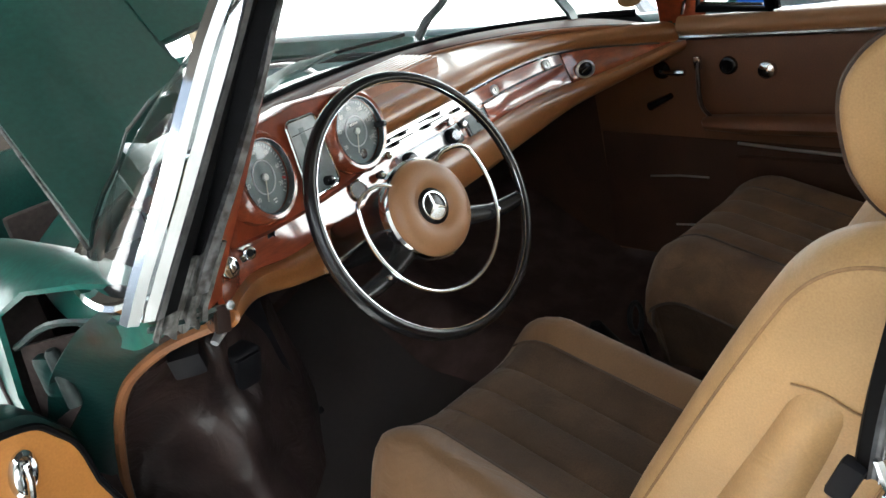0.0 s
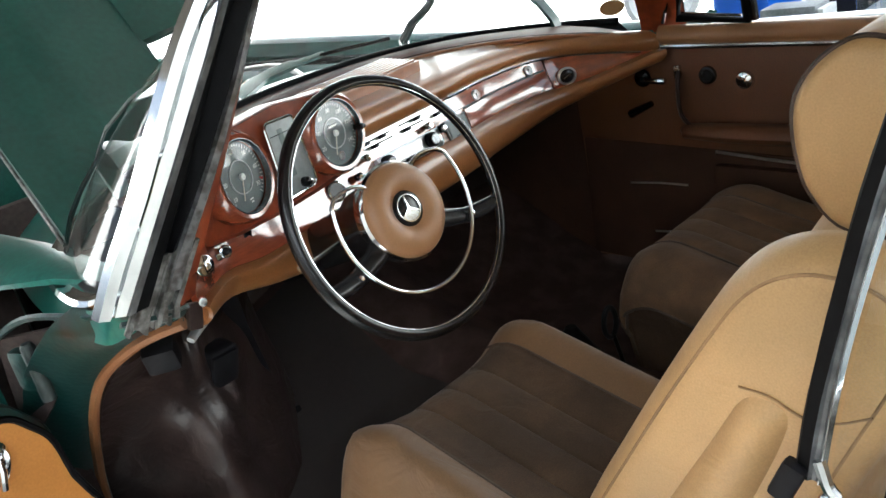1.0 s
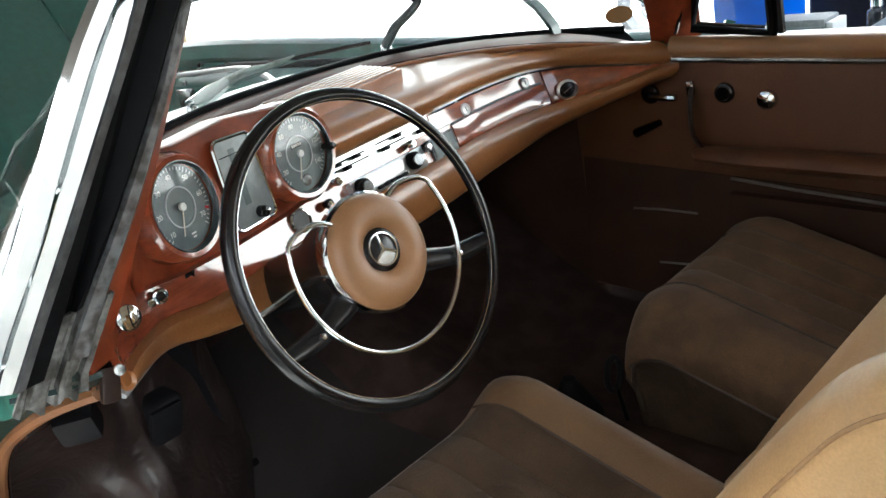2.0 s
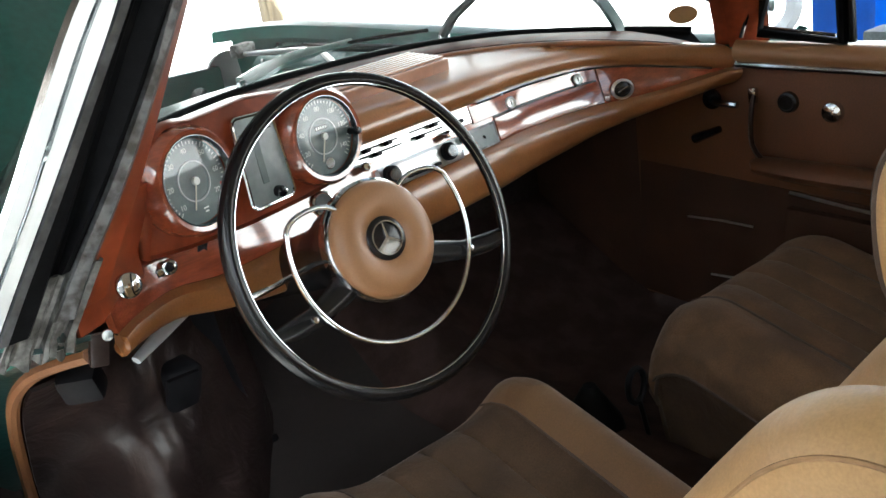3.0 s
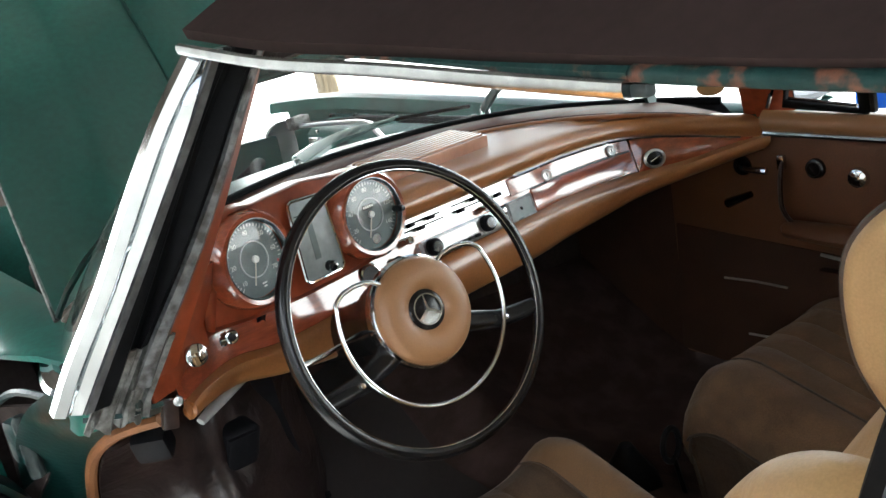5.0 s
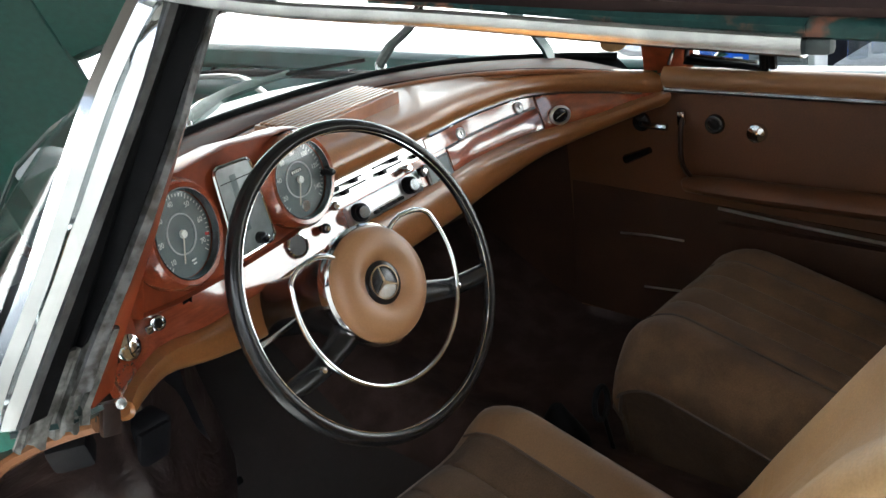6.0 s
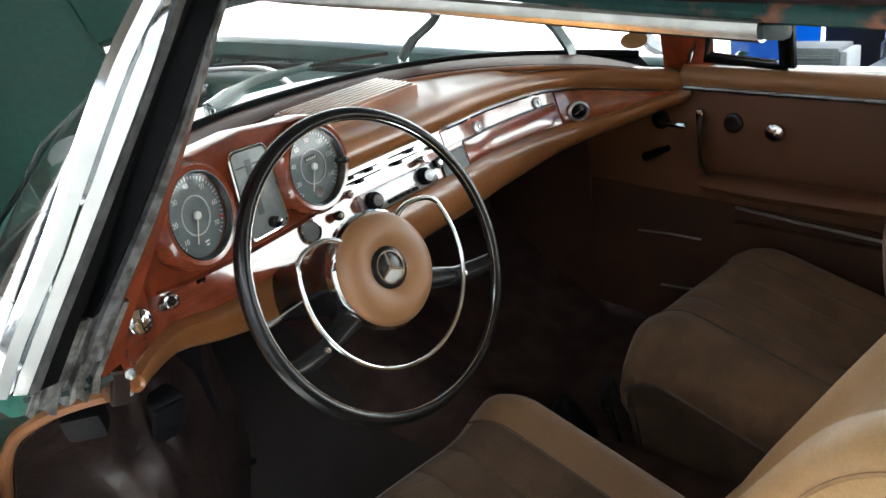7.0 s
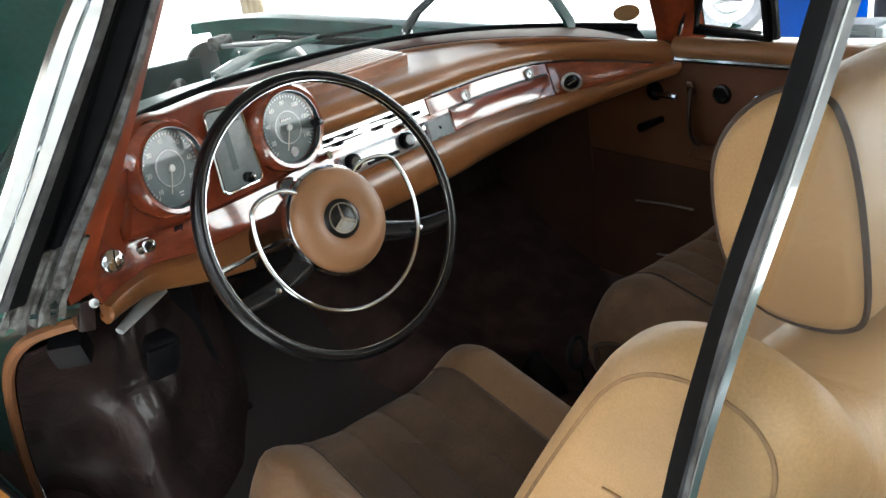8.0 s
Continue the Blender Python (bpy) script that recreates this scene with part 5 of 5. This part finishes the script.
part("rim", tube([wpt(RR, a) for a in np.linspace(0, 360, 96, endpoint=False)], 0.0104, 14, True, flat=0.85), BLACK, wheel, "glossy black rim")
part("rim_inlay", tube([wpt(RR - 0.0085, a, 0.0072) for a in np.linspace(0, 360, 96, endpoint=False)], 0.0008, 6, True), CHROME, wheel, "fine bright line round the rim")
for deg in (-20, 200):
    w = -1 if deg < 0 else 1
    pts = [wpt(0.06, deg + 18 * w, -0.025), wpt(0.10, deg + 13 * w, -0.016), wpt(0.145, deg + 8 * w, -0.013), wpt(0.183, deg + 3 * w, -0.007), wpt(0.207, deg, 0.0)]
    part("spoke", tube(pts, [0.024, 0.018, 0.015, 0.0145, 0.012], 12, flat=0.6), BLACK, wheel, "black spoke")
    part("spoke_cap", lathe([(0.005, 0), (0.004, 0.004), (0, 0.005)], Matrix.Translation(wpt(0.15, deg + 7.5 * w, -0.003)) @ WM, 10), CHROME, wheel, "chrome spoke rivet")
hm = Matrix.Translation((0.002, 0, -0.009)) @ WM
part("hub_ring", lathe([(0.0, -0.03), (0.078, -0.03), (0.0835, -0.022), (0.0845, -0.004), (0.081, 0.001), (0.078, 0.0)], hm, 56), CHROME, wheel, "chrome ring round the hub pad")
part("hub_pad", lathe([(0.0795, -0.002), (0.0795, 0.004), (0.075, 0.011), (0.062, 0.017), (0.045, 0.0175), (0.033, 0.012), (0.028, 0.007), (0.0, 0.006)], hm, 56), TAN, wheel, "tan leather hub pad")
part("badge_dish", lathe([(0.029, 0.006), (0.03, 0.010), (0.0275, 0.0115), (0.0, 0.0115)], hm, 40), BLACK, wheel, "black round badge")
part("badge_rim", lathe([(0.0235, 0.0115), (0.0235, 0.0135), (0.0215, 0.0135), (0.0215, 0.0115)], hm, 40), CHROME, wheel, "chrome badge ring")
for a in (90, 210, 330):
    part("badge_ray", slab([(-0.0022, 0.0), (0.0022, 0.0), (0.0009, 0.022), (-0.0009, 0.022)], 0.0018, hm @ Matrix.Translation((0, 0, 0.0115)) @ Matrix.Rotation(radians(a - 90), 4, "Z")), CHROME, wheel)
part("badge_field", slab([(0.0212 * math.cos(radians(a)), 0.0212 * math.sin(radians(a))) for a in range(212, 330, 8)] + [(0.0, 0.0)], 0.0008, hm @ Matrix.Translation((0, 0, 0.0116))), CHROME_DULL, wheel)
# horn ring: round below, drawn in to the hub above
ring = [wpt(0.062, 128, 0.0), wpt(0.098, 137, 0.004), wpt(0.127, 149, 0.006)] + [wpt(0.139, a, 0.006) for a in np.linspace(157, 383, 44)] + [wpt(0.127, 391, 0.006), wpt(0.098, 403, 0.004), wpt(0.062, 412, 0.0)]
part("horn_ring", tube(spline([tuple(p + Vector((0.001, 0, -0.007))) for p in ring], 130), 0.0036, 10), CHROME, wheel, "thin chrome horn ring")
part("column", lathe([(0.042, -0.42), (0.046, -0.20), (0.05, -0.12), (0.064, -0.10), (0.068, -0.045), (0.0, -0.03)], hm, 32), BLACK, wheel, "glossy black steering column")
part("indicator_stalk", tube([wpt(0.04, 190, -0.10), wpt(0.14, 186, -0.075), wpt(0.185, 185, -0.065)], [0.004, 0.004, 0.006], 8), CHROME_DULL, wheel, "slim indicator stalk")

# ---- seats ----


def cushion(parent, x0, x1, y_front, y_back, z_top, z_base, bolster=0.042, slope=0.03, cover=SEAT_TAN, middle=SEAT_BROWN, drop=0.12, skirt=None):
    w, L = x1 - x0, y_front - y_back
    cx = (x0 + x1) / 2

    def top(u, v, lift=0.0):
        """u across from -1 to 1, v from front 0 to back 1."""
        e = abs(u)
        side = bolster * math.exp(-((e - 0.70) / 0.22) ** 2)
        roll = -0.045 * (1 - min(1, v / 0.17)) ** 2 if v < 0.17 else 0.0
        edge = -drop * max(0, (e - 0.68) / 0.32) ** 2
        return z_top - slope * v + side + roll + edge + lift
    nu, nv = 41, 28
    rows = []
    for j in range(nv):
        v = j / (nv - 1)
        row = []
        for i in range(nu):
            u = -1 + 2 * i / (nu - 1)
            bow = 0.025 * (1 - u * u)
            row.append((cx + u * w / 2, y_front - 0.02 + bow - v * (L + bow), top(u, v)))
        rows.append(row)
    # the borders roll over to a seam, the base goes on below it
    first = [[(p[0], p[1] + 0.016 * math.sin(math.pi * k), p[2] - 0.055 * k) for p in rows[0]] for k in (1.0, 0.6, 0.25)]
    upper, lower = [], []
    for row in first + rows:
        a, b = row[0], row[-1]
        fall = [(0.006, 0.016), (0.009, 0.034), (0.004, 0.055)]
        upper.append([(a[0] - d, a[1], a[2] - h) for d, h in fall[::-1]] + list(row) + [(b[0] + d, b[1], b[2] - h) for d, h in fall])
    rim = [r[0] for r in upper[::-1]] + upper[0][1:] + [r[-1] for r in upper[1:]]
    for k in np.linspace(0, 1, 5):
        lower.append([(cx + (x - cx) * (0.985 - 0.05 * k), y - 0.012 * k - 0.004, z_base + (z + 0.004 - z_base) * (1 - k)) for x, y, z in rim])
    part("cushion", sheet(upper), cover, parent, "seat cushion with rounded bolsters", sharp=60)
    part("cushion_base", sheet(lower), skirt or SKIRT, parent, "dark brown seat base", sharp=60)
    part("base_piping", tube(rim, 0.0035, 6), PIPING, parent, "seam piping under the bolsters")
    # velour middle with fore-and-aft pleats
    rows = []
    for j in range(26):
        v = 0.035 + 0.93 * j / 25
        row = []
        for i in range(61):
            u = -0.5 + 1.0 * i / 60
            ch = abs(math.sin((u + 0.5) / 1.0 * math.pi * 4)) ** 0.5
            rim = min(1, (0.5 - abs(u)) / 0.05, (v - 0.03) / 0.04)
            bow = 0.025 * (1 - u * u)
            row.append((cx + u * w / 2, y_front - 0.02 + bow - v * (L + bow), top(u, v, 0.001 + 0.008 * ch * rim)))
        rows.append(row)
    part("centre_panel", sheet(rows, -0.002), middle, parent, "worn brown velour pleated middle", sharp=60)
    for s in (-1, 1):
        part("piping", tube([(cx + s * 0.505 * w / 2, y_front - 0.02 + 0.025 * (1 - 0.35) - v * (L + 0.014), top(0.505, v, 0.0015)) for v in np.linspace(0.0, 0.97, 20)], 0.0025, 6), PIPING, parent, "seam piping")


def inset(loop, d):
    """A closed (y, z) loop drawn in by d."""
    n, out = len(loop), []
    area = sum(loop[i][0] * loop[(i + 1) % n][1] - loop[(i + 1) % n][0] * loop[i][1] for i in range(n))
    for i in range(n):
        a, b = Vector(loop[i - 1]), Vector(loop[(i + 1) % n])
        t = (b - a).normalized()
        out.append(tuple(Vector(loop[i]) + Vector((-t.y, t.x)) * math.copysign(d, area)))
    return out


def padded(profile, x0, x1, radius, hollow=0.0, sag=0.0):
    """A padded body: one side profile carried across from x0 to x1 with rounded ends; its front hollowed between bolsters."""
    w, rings = x1 - x0, []
    cuts = [radius * (1 - math.cos(a)) for a in np.linspace(0.0, math.pi / 2, 7)]
    stations = cuts + list(np.linspace(radius, w - radius, 14))[1:-1] + [w - c for c in cuts[::-1]]
    ymid = sum(p[0] for p in profile) / len(profile)
    for q in stations:
        d = min(q, w - q)
        back = radius - math.sqrt(max(0.0, radius ** 2 - (radius - min(d, radius)) ** 2))
        e = abs(2 * q / w - 1)
        dip = hollow * max(0.0, 1 - (e / 0.72) ** 4)
        low = max(0.0, min(1.0, (0.8 - e) / 0.35))
        low = sag * low * low * (3 - 2 * low)
        rings.append([(x0 + q, y - dip * max(0.0, min(1.0, (y - ymid) / 0.05 + 0.6)), z - low * max(0.0, min(1.0, (z - 0.72) / 0.25))) for y, z in inset(profile, back * 0.7)])
    return loft(rings)


def backrest(parent, x0, x1, dy=0.0, dz=0.0):
    """A reclined back with round shoulders, piped side panels and a folded hinge cover."""
    side = [(-0.60, 0.47), (-0.658, 0.605), (-0.742, 0.745), (-0.805, 0.845), (-0.862, 0.930), (-0.895, 0.972), (-0.93, 0.998), (-0.97, 1.010), (-1.012, 1.007), (-1.046, 0.991), (-1.066, 0.962), (-1.068, 0.925), (-1.052, 0.88), (-1.0, 0.77), (-0.92, 0.59), (-0.85, 0.46)]
    side = ring_points([(y + dy, z + dz) for y, z in side], 72)
    back = part("backrest", padded(side, x0, x1, 0.05, 0.03, 0.075), SEAT_TAN, parent, "thick rounded tan backrest", sharp=70)
    for x, q in ((x0, 1), (x1, -1)):
        seam = inset(side, 0.022)
        part("side_piping", tube([(x + q * 0.003, y, z) for y, z in seam], 0.0018, 6, True), STITCH, back, "fine brown seam piping")
    ridge = [(-0.905, 0.862), (-0.862, 0.79), (-0.80, 0.69), (-0.73, 0.57)]
    heel = [(-0.955, 0.848), (-0.935, 0.79), (-0.89, 0.69), (-0.83, 0.57)]
    fold = []
    for i, (p, q) in enumerate(zip(spline([(0, *v) for v in ridge], 16), spline([(0, *v) for v in heel], 16))):
        rise = min(1.0, (i + 0.2) / 2.2) ** 0.5
        fold.append([(x0 + 0.012 - 0.030 * rise * math.sin(math.pi * f) ** 0.55, p[1] + (q[1] - p[1]) * f + dy, p[2] + (q[2] - p[2]) * f + dz) for f in np.linspace(0, 1, 17)])
    part("hinge_cover", sheet(fold), SEAT_TAN, back, "folded tan hinge cover", sharp=80)
    part("cover_crease", tube(spline([(x0 - 0.001, y + dy, z + dz) for y, z in ((-0.90, 0.861), (-0.93, 0.858), (-0.96, 0.844), (-0.99, 0.847), (-1.02, 0.862))], 14), 0.0013, 6), STITCH, back, "seam over the hinge cover")


def headrest(parent, x0, x1, mid, lean=0.0):
    """A padded block, fuller at the upper front, with a seam round each side face."""
    c, sn = math.cos(radians(lean)), math.sin(radians(lean))
    prof = [(0.069, 0.021), (0.060, 0.054), (0.035, 0.084), (0.002, 0.102), (-0.031, 0.097), (-0.045, 0.078), (-0.056, 0.042), (-0.065, -0.012), (-0.069, -0.073), (-0.056, -0.095), (-0.018, -0.103), (0.026, -0.095), (0.055, -0.06), (0.066, -0.024)]
    loop = ring_points([(mid[0] + u * c - v * sn, mid[1] + v * c + u * sn) for u, v in prof], 56)
    hr = part("headrest", padded(loop, x0 - 0.012, x1 + 0.012, 0.022), SEAT_TAN, parent, "padded tan headrest", sharp=70)
    for x in (x0, x1):
        part("headrest_piping", tube([(x, y, z) for y, z in inset(loop, 0.001)], 0.0032, 6, True), PIPING, hr, "dark seam piping")
    for q in (0.3, 0.7):
        x = x0 + (x1 - x0) * q
        part("headrest_post", tube([(x, mid[0], mid[1] - 0.06), (x, mid[0] + 0.0, mid[1] - 0.13)], 0.006, 8), CHROME, hr, "chrome headrest post")


dseat = thing("driver_seat", "tan driver's seat with brown velour middle and headrest", "seat", group="front seats")
cushion(dseat, -0.645, -0.085, -0.20, -0.76, 0.58, 0.33, 0.046, 0.15, SEAT_MID)
backrest(dseat, -0.562, -0.105)
headrest(dseat, -0.362, -0.125, (-0.945, 1.04))
pseat = thing("passenger_seat", "tan passenger seat with brown velour cushion and headrest", "seat", group="front seats")
cushion(pseat, 0.11, 0.635, -0.272, -0.80, 0.61, 0.33, 0.016, 0.16, SEAT_DIM, SEAT_DIM, 0.03, SEAT_BROWN)
backrest(pseat, 0.125, 0.615, -0.10)
headrest(pseat, 0.25, 0.49, (-1.074, 1.05))
rseat = thing("rear_bench", "tan rear bench seat in shade", "seat")
part("cushion", box((1.2, 0.5, 0.2), pose(0, -1.6, 0.44, 6), 0.06, 4), SEAT_TAN, rseat)
part("backrest", box((1.2, 0.18, 0.55), pose(0, -1.88, 0.68, -18), 0.07, 4), SEAT_TAN, rseat)
# tunnel lever
lever = thing("gear_lever", "black gear lever boot on the tunnel", "lever", (0.03, -0.20, 0.38))
part("boot", lathe([(0.06, 0), (0.055, 0.02), (0.03, 0.06), (0.012, 0.09), (0, 0.09)], None, 20), RUBBER, lever)

# ---- things beyond the passenger window ----
crate = thing("blue_bin", "tall bright blue plastic bin standing in the yard", "bin", (3.2, 0.86, 0.0))
part("body", loft([[(x * w, y * w, z) for x, y in ring_points([(-0.2, -0.12), (-0.17, -0.155), (0.17, -0.155), (0.2, -0.12), (0.2, 0.12), (0.17, 0.155), (-0.17, 0.155), (-0.2, 0.12)], 40)] for z, w in ((0.0, 0.86), (0.04, 0.9), (0.98, 1.0), (1.02, 1.03))]), BLUE, crate)
part("lid", box((0.44, 0.35, 0.05), pose(0, 0, 1.045), 0.014), BLUE, crate)
part("label", box((0.004, 0.045, 0.05), pose(-0.194, -0.06, 0.46), 0.001), IVORY, crate, "small white printed mark")
cooler = thing("radiator_unit", "light grey slatted radiator unit on the yard", "radiator", (2.6, 0.41, 0.0))
part("case", box((0.16, 0.25, 0.635), pose(0.004, 0, 0.3175), 0.012), GREY_DULL, cooler)
for i in range(16):
    part("slat", box((0.014, 0.2, 0.009), pose(-0.083, -0.005, 0.36 + 0.0155 * i, 0, 25, 0), 0.002, 1), GREY_DULL, cooler)
part("grille_back", box((0.004, 0.205, 0.26), pose(-0.0785, -0.005, 0.475), 0), DIAL_PLATE, cooler)
part("side_panel", box((0.15, 0.03, 0.62), pose(0.0, -0.142, 0.31), 0.006), GREY, cooler, "pale side panel")
cabinet = thing("tool_cabinet", "dark grey steel cabinet behind the work table", "cabinet", (3.75, -0.2, 0.0))
part("body", box((0.45, 1.9, 1.05), pose(0, 0, 0.525), 0.012), GRIMY, cabinet)
for i in range(3):
    part("door", box((0.02, 0.6, 0.9), pose(-0.232, -0.63 + 0.63 * i, 0.52), 0.006), PLASTIC_BLACK, cabinet)
wheel2 = thing("spare_wheel", "car wheel with chrome hub cap standing outside", "wheel", (5.3, 2.7, 0.32))
wm = facing((0, 0, 0), (-1, -0.5, 0.15))
part("tyre", lathe([(0.2, -0.07), (0.27, -0.085), (0.31, -0.06), (0.32, 0.0), (0.31, 0.06), (0.27, 0.085), (0.2, 0.07), (0.19, 0.0), (0.2, -0.07)], wm, 44), TYRE, wheel2)
part("rim", lathe([(0.0, 0.0), (0.12, 0.0), (0.15, 0.03), (0.19, 0.05), (0.205, 0.07)], wm, 40), GREY, wheel2)
part("hub_cap", lathe([(0.13, 0.03), (0.12, 0.06), (0.06, 0.08), (0, 0.085)], wm, 36), CHROME, wheel2)
tabl = thing("work_table", "dull grey work table cluttered with jars", "table", (2.95, -0.5, 0.0))
part("top", box((0.6, 1.45, 0.04), pose(0, 0, 0.51), 0.008), GREY_DULL, tabl)
for i, (x, y) in enumerate(((-0.25, -0.66), (0.25, -0.66), (-0.25, 0.66), (0.25, 0.66))):
    part("leg", box((0.05, 0.05, 0.49), pose(x, y, 0.245), 0.006), GREY, tabl)
for i, (x, y, r, h) in enumerate(((2.78, 0.17, 0.04, 0.1), (2.9, 0.1, 0.05, 0.17), (2.78, 0.0, 0.045, 0.13), (2.95, -0.1, 0.06, 0.2), (2.8, -0.2, 0.05, 0.12), (2.9, -0.38, 0.06, 0.18), (2.8, -0.6, 0.05, 0.2))):
    jar = thing("jar", "clear plastic jar with a cap on the work table", "jar", (x, y, 0.53), group="jars on the table")
    part("body", lathe([(0, 0), (r, 0), (r, h * 0.8), (r * 0.6, h * 0.92), (r * 0.6, h)], None, 24), PLASTIC, jar)
    part("cap", lathe([(r * 0.65, h), (r * 0.65, h + 0.025), (0, h + 0.025)], None, 20), (CHROME, BLACK, GREY, BLUE)[i % 4], jar)
post = thing("timber_post", "weathered timber post at the edge of the yard", "post", (2.9, 6.2, 0.0))
part("shaft", box((0.16, 0.16, 3.4), pose(0, 0, 1.7), 0.01), WOODEN, post)
